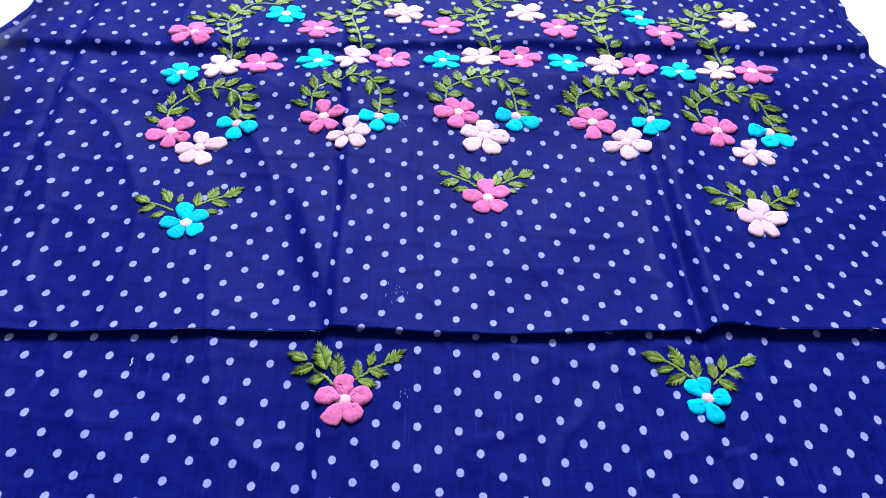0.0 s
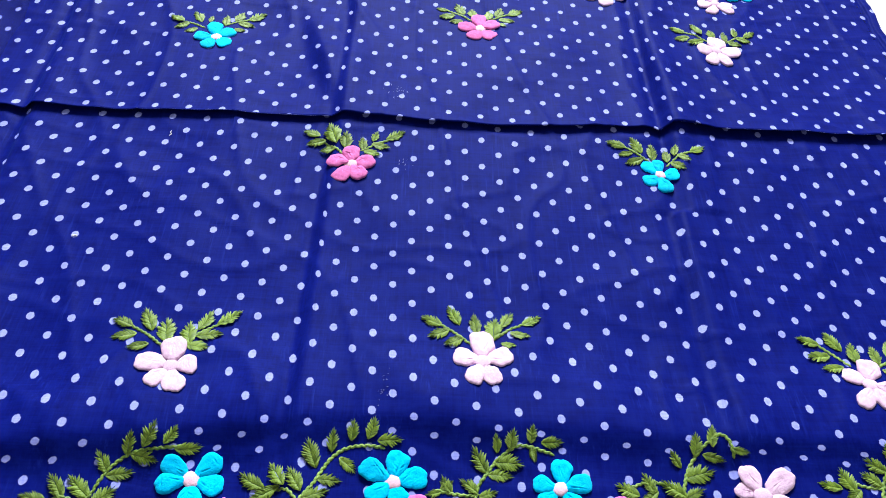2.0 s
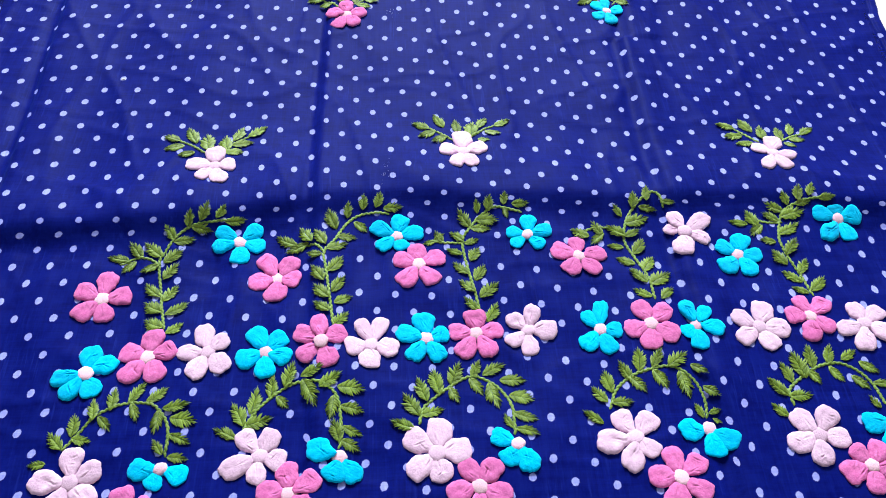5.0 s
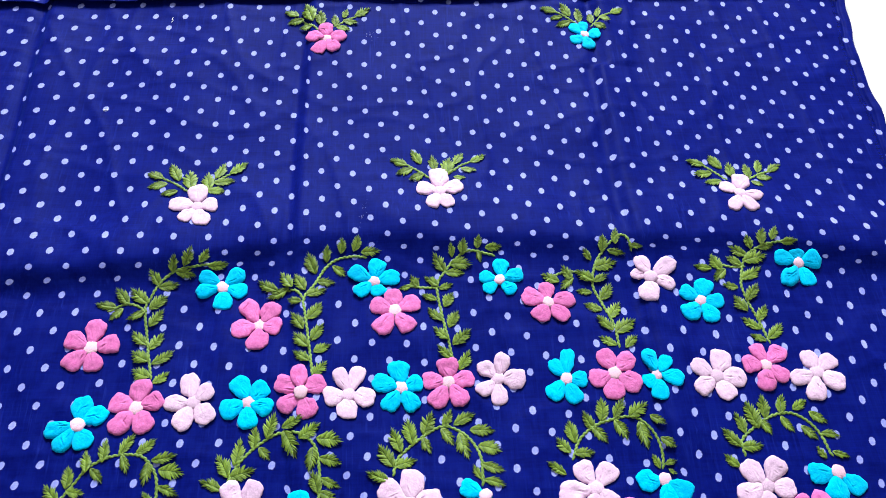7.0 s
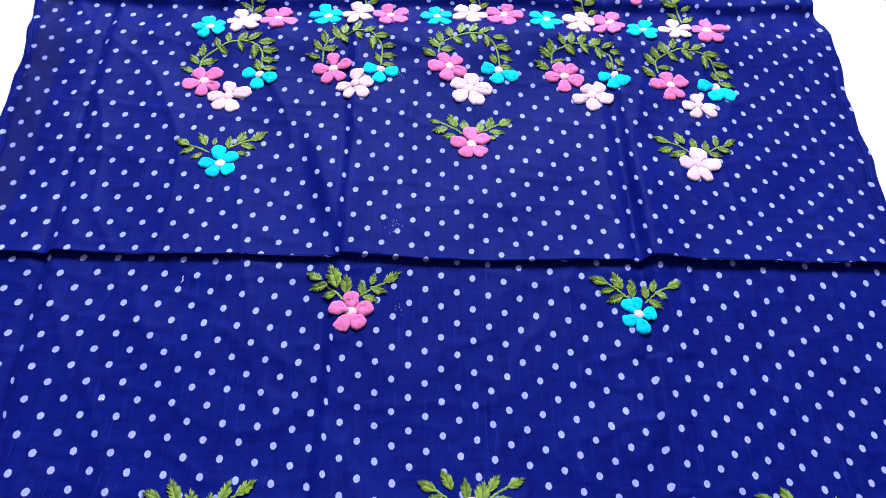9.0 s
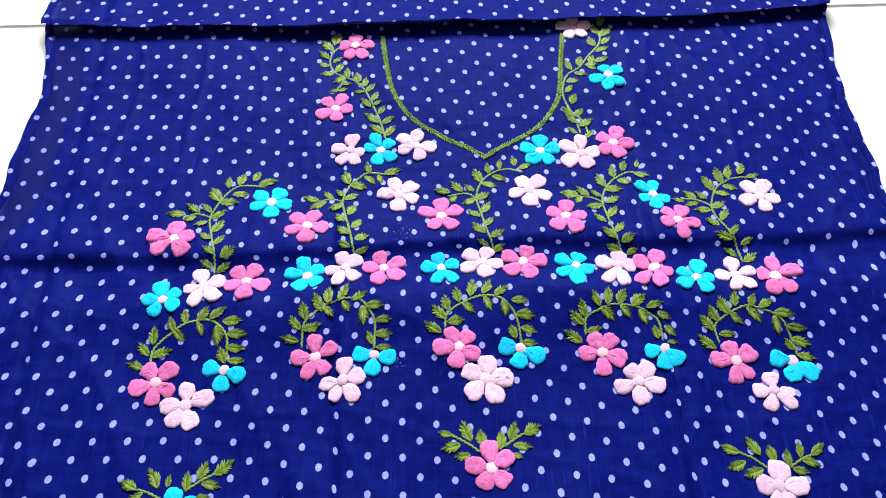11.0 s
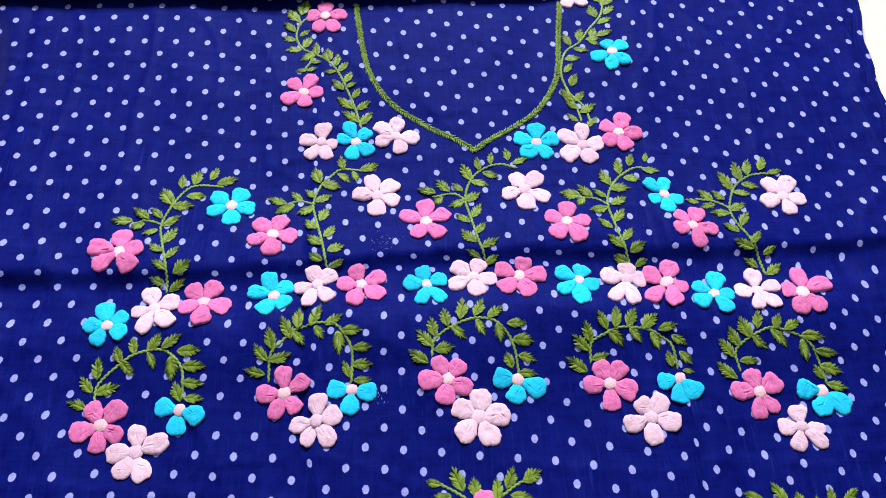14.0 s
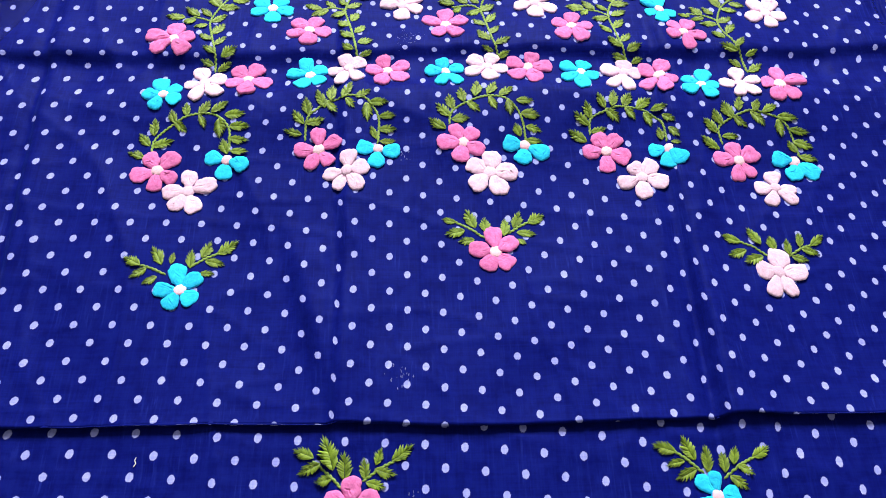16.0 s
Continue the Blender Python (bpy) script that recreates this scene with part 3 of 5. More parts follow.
def petal_mesh(seed, material):
    """A stuffed petal of length 1 along x, base at 0: narrow at the root, blunt and uneven at the tip, gathered by stitches."""
    rng = random.Random(seed)
    rings, spokes = 17, 44
    bm = bmesh.new()
    wide, belly = rng.uniform(0.41, 0.47), rng.uniform(0.58, 0.70)
    lean = rng.uniform(-0.07, 0.07)
    waves = [(n, rng.uniform(0, 6.3), rng.uniform(0.4, 1.0) * h) for n, h in ((3, 0.040), (4, 0.042), (5, 0.036), (7, 0.030), (11, 0.020), (15, 0.014))]
    # gathers: (place, direction, depth, width, length)
    dents = [(rng.uniform(0.18, 0.38), rng.uniform(-0.10, 0.10), rng.uniform(-0.5, 0.5), rng.uniform(0.035, 0.075), 0.020, rng.uniform(0.12, 0.26))]
    for _ in range(rng.choice((0, 1, 1, 2))):
        dents.append((rng.uniform(0.35, 0.85), rng.uniform(-0.28, 0.28), rng.uniform(-1.5, 1.5), rng.uniform(0.025, 0.065), rng.uniform(0.014, 0.022), rng.uniform(0.08, 0.22)))
    puff = [(rng.uniform(0.3, 0.85), rng.uniform(-0.25, 0.25), rng.uniform(-0.030, 0.026), rng.uniform(0.09, 0.18)) for _ in range(5)]

    def half_width(x):
        t = min(max(x, 0.0), 1.0)
        if t < belly:
            u = t / belly
            return 0.085 + (wide - 0.085) * math.sin(u * math.pi / 2) ** 1.05
        u = (t - belly) / (1 - belly)
        return wide * max(0.0, 1 - u ** 2.5) ** 0.5

    def rim(a):
        """Distance from the middle (0.55, 0) to the outline in direction a."""
        lo, hi = 0.05, 0.75
        for _ in range(22):
            r = (lo + hi) / 2
            x, y = 0.55 + r * math.cos(a), r * math.sin(a)
            inside = 0 < x < 1 and abs(y) < half_width(x)
            lo, hi = (r, hi) if inside else (lo, r)
        out = lo * (1 + sum(h * math.cos(n * a + p) for n, p, h in waves))
        return min(out, 0.58)

    edge = [rim(2 * math.pi * i / spokes) for i in range(spokes)]

    def at(i, k):
        a = 2 * math.pi * i / spokes
        px, py = 0.55 + edge[i] * k * math.cos(a), edge[i] * k * math.sin(a)
        py += lean * px * px
        pz = 0.098 * (1 - k ** 4) ** 0.62
        inner = 1 - k ** 5
        for x, y, h, w in puff:
            pz += h * math.exp(-((px - x) ** 2 + (py - y) ** 2) / (w * w)) * inner
        for x, y, d, depth, w, l in dents:
            u = (px - x) * math.sin(d) - (py - y) * math.cos(d)
            v = (px - x) * math.cos(d) + (py - y) * math.sin(d)
            pz -= depth * math.exp(-(u / w) ** 2 - (v / l) ** 2) * inner
            pz += 0.28 * depth * math.exp(-((abs(u) - 2.6 * w) / (1.6 * w)) ** 2 - (v / l) ** 2) * inner
        return px, py, max(pz, 0.004)

    top = bm.verts.new(at(0, 0))
    last = None
    for j in range(1, rings + 1):
        ring = [bm.verts.new(at(i, (j / rings) ** 0.82)) for i in range(spokes)]
        for i in range(spokes):
            k = (i + 1) % spokes
            if last is None:
                bm.faces.new((top, ring[i], ring[k]))
            else:
                bm.faces.new((last[i], ring[i], ring[k], last[k]))
        last = ring
    skirt = [bm.verts.new((v.co.x * 0.99, v.co.y * 0.97, -0.06)) for v in last]
    for i in range(spokes):
        k = (i + 1) % spokes
        bm.faces.new((last[i], skirt[i], skirt[k], last[k]))
    return mesh_of("petal", bm, material)


def centre_mesh(material):
    bm = bmesh.new()
    bmesh.ops.create_uvsphere(bm, u_segments=14, v_segments=8, radius=1.0)
    for v in bm.verts:
        w = 1 + 0.06 * math.sin(5 * math.atan2(v.co.y, v.co.x) + 1)
        v.co = (v.co.x * w, v.co.y * w, v.co.z * 0.62)
    return mesh_of("flower_centre", bm, material)


def underlay_mesh(material):
    bm = bmesh.new()
    bmesh.ops.create_cone(bm, cap_ends=True, segments=15, radius1=1.0, radius2=0.85, depth=0.12)
    return mesh_of("flower", bm, material)


PETALS = {m.name: [petal_mesh(s + 17 * i, m) for s in range(10)] for i, m in enumerate((PINK, BLUE, PALE))}
CENTRE = {m.name: centre_mesh(PALE if m is PALE else HEART) for m in (PINK, BLUE, PALE)}
UNDER = {m.name: underlay_mesh(m) for m in (PINK, BLUE, PALE)}
WORDS = {PINK.name: "pink padded cotton flower with a pale centre", BLUE.name: "turquoise padded cotton flower with a pale centre",
         PALE.name: "pale pink padded cotton flower"}
pick = random.Random(5)


def flower(x, y, material, *petals, layer=None):
    """A padded flower; each petal is given by its direction in degrees and its reach in millimetres."""
    base = put_under(new("flower", UNDER[material.name]), cloth, turned(x, y, 0, layer, 0.0004) @ Matrix.Diagonal((0.0055, 0.0055, 0.006, 1)))
    tagged(base, WORDS[material.name])
    mean = sum(r for _, r in petals) / len(petals) / 1000
    for i, (a, r) in enumerate(petals):
        sides = [abs((a - petals[(i + k) % len(petals)][0] + 180) % 360 - 180) for k in (-1, 1)]
        room = min(max(0.32 + 0.68 * min(sides) / 72, 0.75), 1.10) if len(petals) == 5 else 1.0
        reach = r / 1000
        root = 0.11 * reach
        c, s = math.cos(radians(a)), math.sin(radians(a))
        mid = turned(x + c * reach * 0.6, y + s * reach * 0.6, a, layer, 0.0010, 0.013)
        long = reach - root
        across = (0.65 * mean + 0.35 * reach) * 0.86 * room * pick.uniform(0.94, 1.06)
        m = mid @ Matrix.Translation((root - reach * 0.6, 0, 0)) @ Matrix.Diagonal((long, across, long * pick.uniform(0.65, 1.0), 1))
        put_under(new("petal", pick.choice(PETALS[material.name])), base, m)
    m = turned(x, y, pick.uniform(0, 360), layer, 0.0014) @ Matrix.Diagonal((0.0063 * mean / 0.024, 0.0058 * mean / 0.024, 0.0030, 1))
    put_under(new("flower_centre", CENTRE[material.name]), base, m)


def leaf_mesh(seed):
    """Satin-stitched leaf of length 1 along x: slanting threads from a sunk midrib, their ends making ragged teeth."""
    rng = random.Random(seed)
    bm = bmesh.new()
    count = 9
    belly = rng.uniform(0.265, 0.320)
    bow = rng.uniform(-0.05, 0.05)

    def edge(x):
        return belly * max(0.0, math.sin(math.pi * min(1.0, x) ** 0.78)) ** 0.8

    def mid(x):
        return bow * math.sin(math.pi * x)

    for side in (1, -1):
        for i in range(count):
            s = i / (count - 1)
            tx = 0.15 + 0.76 * s + rng.uniform(-0.03, 0.03)
            reach = rng.choice((0.86, 0.95, 1.0, 1.05, 1.11)) * rng.uniform(0.95, 1.05)
            ty = side * max(0.03, edge(tx)) * reach
            tx += 0.10 * (reach - 0.95)
            root = max(0.0, tx * 0.90 - 0.15)
            w = 0.088
            rise = 0.062 + rng.uniform(-0.020, 0.016)
            b0, b1 = (root - w, side * 0.004), (root + w, side * 0.004)
            t0, t1 = (tx - w * 0.85, ty * 0.80), (tx + w * 0.42, ty * 0.96)
            ends = ((b0, -0.02), (b1, -0.02), (t1, -0.015), (t0, -0.015))
            p = [bm.verts.new((q[0], q[1] + mid(q[0]), z)) for q, z in ends]

            def vert(x, y, z):
                return bm.verts.new((x, y + mid(x), z))

            r0 = vert(root, side * 0.008, rise * 0.05)
            r1 = vert((root + tx) / 2, ty / 2, rise * 1.35)
            r2 = vert(tx + 0.03, ty * 1.05, rise * 0.35)
            m0 = vert((b0[0] + t0[0]) / 2, ty / 2, 0.012)
            m1 = vert((b1[0] + t1[0]) / 2, ty / 2, 0.012)
            for f in ((p[0], m0, r1, r0), (m0, p[3], r2, r1), (r0, r1, m1, p[1]), (r1, r2, p[2], m1)):
                bm.faces.new(f if side < 0 else f[::-1])
    tip = [bm.verts.new(c) for c in ((0.74, 0.06, 0.0), (0.74, -0.06, 0.0), (1.03, rng.uniform(-0.04, 0.04), 0.0), (0.82, 0, 0.05))]
    for f in ((0, 3, 2), (3, 1, 2), (0, 1, 3)):
        bm.faces.new([tip[i] for i in f][::-1])
    return mesh_of("leaf", bm, GREEN)


LEAVES = [leaf_mesh(s) for s in range(14)]


def spline(points, step):
    """Even places along a smooth curve through the points."""
    p = [Vector((a, b)) for a, b in points]
    p = [2 * p[0] - p[1]] + p + [2 * p[-1] - p[-2]]
    fine = []
    for i in range(1, len(p) - 2):
        for k in range(12):
            t = k / 12
            fine.append(0.5 * (2 * p[i] + (p[i + 1] - p[i - 1]) * t + (2 * p[i - 1] - 5 * p[i] + 4 * p[i + 1] - p[i + 2]) * t * t
                               + (3 * p[i] - p[i - 1] - 3 * p[i + 1] + p[i + 2]) * t ** 3))
    fine.append(p[-2])
    out, run = [], 0.0
    for a, b in zip(fine, fine[1:]):
        length = (b - a).length
        while run < length and length > 0:
            out.append((a + (b - a) * (run / length), math.degrees(math.atan2(b.y - a.y, b.x - a.x))))
            run += step
        run -= length
    return out


def stitch(bm, m, length, width, rise):
    """One fat stitch: a spindle lying along x."""
    rings = []
    for k, w in ((-0.5, 0.25), (-0.2, 1.0), (0.2, 1.0), (0.5, 0.25)):
        ring = []
        for a in (0, 60, 120, 180):
            ring.append(bm.verts.new(m @ Vector((k * length, math.cos(radians(a)) * width / 2 * w, math.sin(radians(a)) * rise * w))))
        rings.append(ring)
    for r, q in zip(rings, rings[1:]):
        for i in range(3):
            bm.faces.new((r[i], q[i], q[i + 1], r[i + 1]))


def stem_mesh(name, points, width=0.0028):
    """Chain stitch: two strands of short slanting stitches."""
    bm = bmesh.new()
    for i, (p, a) in enumerate(spline(points, 0.0021)):
        lean = 11 if i % 2 else -11
        m = turned(p.x, p.y, a + lean, 1 if 0.77 < p.y < 0.85 else None, 0.0003) @ Matrix.Translation((0, 0.00035 if i % 2 else -0.00035, 0))
        stitch(bm, m, 0.0046, width * pick.uniform(0.6, 0.78), 0.0008)
    return mesh_of(name, bm, STEM)


CURRENT = []


def vine(points):
    ob = put_under(new("vine", stem_mesh("vine", points)), cloth)
    tagged(ob, "olive green chain-stitched vine with small leaves")
    CURRENT[:] = [ob]


def branch(points):
    put_under(new("branch", stem_mesh("branch", points)), CURRENT[0])


def neck_layer(y):
    """What is sewn close under the far fold stays on the lower sheet."""
    return 1 if 0.77 < y < 0.85 else None


def leaves(*rows):
    for x, y, degrees, length in rows:
        size = length * 0.00100
        c, s = math.cos(radians(degrees)), math.sin(radians(degrees))
        mid = turned(x + c * size / 2, y + s * size / 2, degrees, neck_layer(y), 0.0006, 0.0095)
        up = 0.0  # clear of small crumples under the leaf
        for a, b in itertools.product((-0.5, -0.38, -0.25, -0.12, 0, 0.12, 0.25, 0.38, 0.5), (-0.2, -0.1, 0, 0.1, 0.2)):
            p = mid @ Vector((a * size, b * size, 0))
            k = neck_layer(y)
            up = max(up, max(REST_Z, float(height(p.x, p.y, layer_at(p.x, p.y) if k is None else k)) + wrinkle(p.x, p.y)) - p.z + 0.0003)
        mid = Matrix.Translation((0, 0, min(up, 0.005))) @ mid
        m = mid @ Matrix.Translation((-size / 2, 0, 0)) @ Matrix.Diagonal((size, size * pick.uniform(0.82, 1.04), size, 1))
        put_under(new("leaf", pick.choice(LEAVES)), CURRENT[0], m)


def sprig(points):
    ob = put_under(new("leaf_sprig", stem_mesh("leaf_sprig", points)), cloth)
    tagged(ob, "small olive green embroidered leaf sprig")
    CURRENT[:] = [ob]


def neckline(points):
    """Broad herringbone band of slanting stitches."""
    bm = bmesh.new()
    for i, (p, a) in enumerate(spline(points, 0.00125)):
        side = 1 if i % 2 else -1
        m = turned(p.x, p.y, a, 1, 0.0005) @ Matrix.Translation((pick.uniform(-0.0004, 0.0004), side * pick.uniform(0.0011, 0.0019), 0)) @ pose(0, 0, 0, 0, 0, side * pick.uniform(36, 60))
        stitch(bm, m, pick.uniform(0.0042, 0.0060), pick.uniform(0.0012, 0.0018), pick.uniform(0.0009, 0.0016))
    ob = put_under(new("neckline_band", mesh_of("neckline_band", bm, STEM)), cloth)
    tagged(ob, "leaf green herringbone-stitched neckline band")


# hem border, first scroll
flower(-0.1895, -0.3773, PINK, (156, 24.5), (87, 27.5), (13, 23.5), (-75, 22.6), (-135, 26.7))
flower(-0.0839, -0.3188, BLUE, (145, 24.6), (45, 24.4), (-12, 22.6), (-86, 22.8), (-170, 24.2))
flower(-0.0485, -0.3579, PINK, (122, 29.3), (59, 25.0), (-10, 20.3), (-90, 25.6), (-169, 24.6))
vine([(-0.1353, -0.4067), (-0.1423, -0.3772), (-0.1494, -0.3413), (-0.1462, -0.3299), (-0.1391, -0.3146), (-0.1262, -0.3035), (-0.1103, -0.2991), (-0.0919, -0.2971)])
branch([(-0.1494, -0.3413), (-0.1588, -0.3357), (-0.1699, -0.3357), (-0.1800, -0.3415)])
leaves((-0.1376, -0.4059, 151, 17.5), (-0.1324, -0.4115, 43, 16.0), (-0.1401, -0.3907, 146, 19.1), (-0.1354, -0.3934, 38, 20.8), (-0.1443, -0.3744, 135, 19.3), (-0.1399, -0.3785, 56, 18.2), (-0.1499, -0.3427, -149, 16.5), (-0.1429, -0.3566, 57, 19.2), (-0.1447, -0.3398, 42, 19.3), (-0.1491, -0.3333, 136, 21.1))
leaves((-0.1386, -0.3191, 13, 17.6), (-0.1400, -0.3172, 121, 17.9), (-0.1284, -0.3053, 89, 17.0), (-0.1251, -0.3034, -16, 17.7), (-0.1176, -0.2999, 75, 19.1), (-0.1046, -0.2963, 65, 14.9), (-0.0965, -0.2990, 9, 17.6), (-0.1651, -0.3352, 126, 20.4), (-0.1759, -0.3372, 167, 18.4), (-0.1692, -0.3400, -130, 14.8))
# hem border, flower row and rings
flower(-0.1880, -0.4468, BLUE, (89, 25.2), (34, 24.7), (-64, 22.5), (-125, 26.0), (-168, 26.3))
flower(-0.1435, -0.4331, PINK, (160, 24.3), (88, 25.4), (20, 22.7), (-61, 24.9), (-129, 27.9))
flower(-0.0971, -0.4307, PALE, (108, 28.6), (42, 19.7), (-45, 23.6), (-116, 25.9), (-179, 24.2))
flower(-0.0519, -0.4323, BLUE, (116, 26.2), (47, 21.2), (-23, 21.9), (-91, 23.0), (-164, 24.4))
flower(-0.1829, -0.5335, PALE, (176, 29.1), (97, 26.5), (27, 23.3), (-44, 26.3), (-116, 26.3))
flower(-0.1196, -0.5263, BLUE, (-21, 21.1), (-114, 16.3), (-179, 23.8))
flower(-0.0495, -0.5197, PALE, (130, 26.4), (66, 23.5), (-12, 20.2), (-97, 21.6), (-157, 30.0))
flower(-0.0263, -0.5482, PINK, (100, 24.0), (172, 24.0), (-116, 24.0), (-44, 24.0), (28, 24.0))
flower(-0.1429, -0.5612, PINK, (94, 24.0), (166, 24.0), (-122, 24.0), (-50, 24.0), (22, 24.0))
vine([(-0.1922, -0.5081), (-0.1878, -0.5019), (-0.1797, -0.4904), (-0.1719, -0.4808), (-0.1572, -0.4746), (-0.1435, -0.4733), (-0.1310, -0.4767), (-0.1210, -0.4893), (-0.1180, -0.5025), (-0.1185, -0.5172)])
leaves((-0.1941, -0.5080, 132, 17.8), (-0.1888, -0.4976, 93, 17.5), (-0.1871, -0.5009, -10, 14.7), (-0.1747, -0.4862, 99, 18.2), (-0.1712, -0.4841, -48, 15.2), (-0.1636, -0.4777, 89, 19.4), (-0.1506, -0.4726, 59, 19.7), (-0.1482, -0.4749, -70, 15.6), (-0.1368, -0.4719, 39, 17.6), (-0.1236, -0.4792, 11, 19.8))
leaves((-0.1272, -0.4813, -96, 18.7), (-0.1174, -0.4872, -12, 19.8), (-0.1163, -0.5004, -27, 17.7), (-0.1208, -0.5150, 124, 14.5), (-0.1156, -0.5173, -10, 15.0), (-0.2039, -0.5191, -177, 12.2))
vine([(-0.0630, -0.4959), (-0.0562, -0.4840), (-0.0452, -0.4719), (-0.0316, -0.4631), (-0.0198, -0.4594), (-0.0045, -0.4645), (0.0048, -0.4741), (0.0083, -0.4907), (0.0088, -0.5081), (0.0081, -0.5156)])
leaves((-0.0690, -0.5043, 155, 19.5), (-0.0642, -0.4936, 119, 20.8), (-0.0621, -0.4948, 16, 21.1), (-0.0592, -0.4839, 83, 23.0), (-0.0452, -0.4719, 89, 19.8), (-0.0401, -0.4721, -50, 13.7), (-0.0347, -0.4631, 72, 21.6), (-0.0221, -0.4561, 25, 18.7), (-0.0209, -0.4598, -65, 25.9), (-0.0075, -0.4658, 36, 20.1))
leaves((0.0066, -0.4670, -9, 20.6), (0.0029, -0.4754, -99, 19.6), (0.0091, -0.4828, -18, 17.9), (0.0079, -0.5103, 107, 18.8), (0.0105, -0.4994, -25, 16.4), (0.0099, -0.5102, -33, 16.3))
# hem border, middle scrolls
flower(-0.0085, -0.4273, PINK, (148, 25.7), (97, 25.5), (32, 22.7), (-67, 23.5), (-140, 22.6))
flower(0.0305, -0.4283, PALE, (113, 26.8), (70, 27.9), (-9, 22.6), (-94, 22.2), (-171, 20.9))
flower(0.0745, -0.4227, BLUE, (167, 24.8), (94, 25.2), (16, 19.2), (-59, 24.0), (-122, 24.9))
flower(0.1148, -0.4185, PINK, (173, 22.4), (90, 22.4), (11, 22.8), (-58, 24.8), (-122, 26.4))
flower(0.1570, -0.4174, PALE, (132, 21.7), (72, 23.9), (-5, 23.7), (-89, 24.6), (-143, 21.6))
flower(0.0523, -0.3188, BLUE, (149, 26.2), (79, 22.8), (15, 23.8), (-71, 15.3), (-143, 21.1))
flower(0.0705, -0.3486, PINK, (162, 23.0), (94, 22.3), (27, 25.0), (-57, 25.4), (-124, 27.7))
flower(0.1660, -0.3220, BLUE, (162, 19.1), (80, 22.2), (15, 22.8), (-49, 18.9), (-142, 18.5))
vine([(0.0001, -0.4098), (-0.0037, -0.3816), (-0.0081, -0.3515), (-0.0099, -0.3368), (-0.0015, -0.3219), (0.0095, -0.3018), (0.0236, -0.2931), (0.0451, -0.2935)])
branch([(-0.0099, -0.3368), (-0.0200, -0.3257), (-0.0319, -0.3261), (-0.0408, -0.3293)])
leaves((-0.0035, -0.3980, 145, 16.7), (0.0016, -0.4102, 51, 17.2), (-0.0046, -0.3844, 133, 19.1), (0.0009, -0.3889, 30, 16.7), (-0.0090, -0.3672, 125, 21.3), (-0.0017, -0.3773, 60, 20.8), (-0.0057, -0.3570, 56, 21.5), (-0.0120, -0.3399, 161, 14.5), (-0.0067, -0.3329, 24, 19.1), (-0.0092, -0.3276, 120, 20.9))
leaves((0.0018, -0.3183, 0, 16.2), (-0.0008, -0.3092, 110, 21.4), (0.0094, -0.2974, 90, 16.3), (0.0153, -0.3017, -43, 15.3), (0.0224, -0.2891, 87, 14.7), (0.0344, -0.2881, 76, 15.9), (0.0415, -0.2894, 3, 17.3), (-0.0215, -0.3224, 125, 20.5), (-0.0355, -0.3234, 148, 21.0), (-0.0252, -0.3236, -156, 20.7))
vine([(0.1195, -0.3962), (0.1156, -0.3724), (0.1101, -0.3402), (0.1095, -0.3225), (0.1161, -0.3108), (0.1265, -0.2980), (0.1414, -0.2909), (0.1628, -0.2958)])
branch([(0.1093, -0.3255), (0.0987, -0.3258), (0.0812, -0.3220)])
leaves((0.1173, -0.3961, 131, 16.5), (0.1254, -0.4059, 63, 20.4), (0.1163, -0.3781, 137, 17.6), (0.1216, -0.3826, 42, 21.2), (0.1119, -0.3593, 133, 18.0), (0.1183, -0.3654, 61, 18.1), (0.1074, -0.3387, 155, 15.0), (0.1151, -0.3449, 57, 15.9), (0.1094, -0.3240, 143, 15.2), (0.1116, -0.3271, 17, 13.3))
leaves((0.1185, -0.3109, -8, 16.7), (0.1162, -0.3093, 117, 21.3), (0.1226, -0.3021, -7, 20.3), (0.1238, -0.2952, 93, 13.6), (0.1333, -0.2938, 80, 15.5), (0.1476, -0.2889, 79, 13.6), (0.1486, -0.2913, -82, 11.6), (0.1560, -0.2886, 3, 15.0), (0.0917, -0.3236, 119, 13.6), (0.0848, -0.3220, 35, 11.2))
leaves((0.0847, -0.3235, -165, 11.0))
# hem border, last scrolls
flower(0.2078, -0.3467, PINK, (159, 24.6), (91, 21.1), (14, 25.1), (-50, 24.0), (-123, 21.4))
flower(0.3035, -0.3252, PALE, (149, 17.7), (108, 23.9), (36, 32.3), (-16, 23.8), (-104, 24.5))
flower(0.3463, -0.3486, BLUE, (141, 21.0), (71, 22.3), (-7, 20.6), (-64, 23.9), (-134, 24.0))
flower(0.4443, -0.3146, BLUE, (157, 23.0), (90, 13.3), (13, 22.3), (-71, 23.6), (-128, 27.5))
flower(0.2152, -0.4207, BLUE, (126, 21.1), (82, 28.1), (-5, 17.5), (-76, 23.5), (-136, 23.8))
flower(0.2560, -0.4184, PINK, (108, 24.4), (42, 24.1), (-31, 24.7), (-97, 24.1), (-165, 23.0))
flower(0.2922, -0.4218, BLUE, (101, 26.0), (52, 19.7), (-14, 22.0), (-92, 22.6), (-152, 14.6))
flower(0.3441, -0.4237, PALE, (149, 24.2), (67, 25.6), (-5, 24.7), (-72, 22.9), (-148, 25.2))
flower(0.3878, -0.4157, PINK, (175, 20.3), (102, 21.7), (42, 25.6), (-38, 21.9), (-101, 24.4))
flower(0.4303, -0.4240, PALE, (103, 21.9), (40, 24.9), (-32, 24.9), (-106, 27.2), (-164, 25.5))
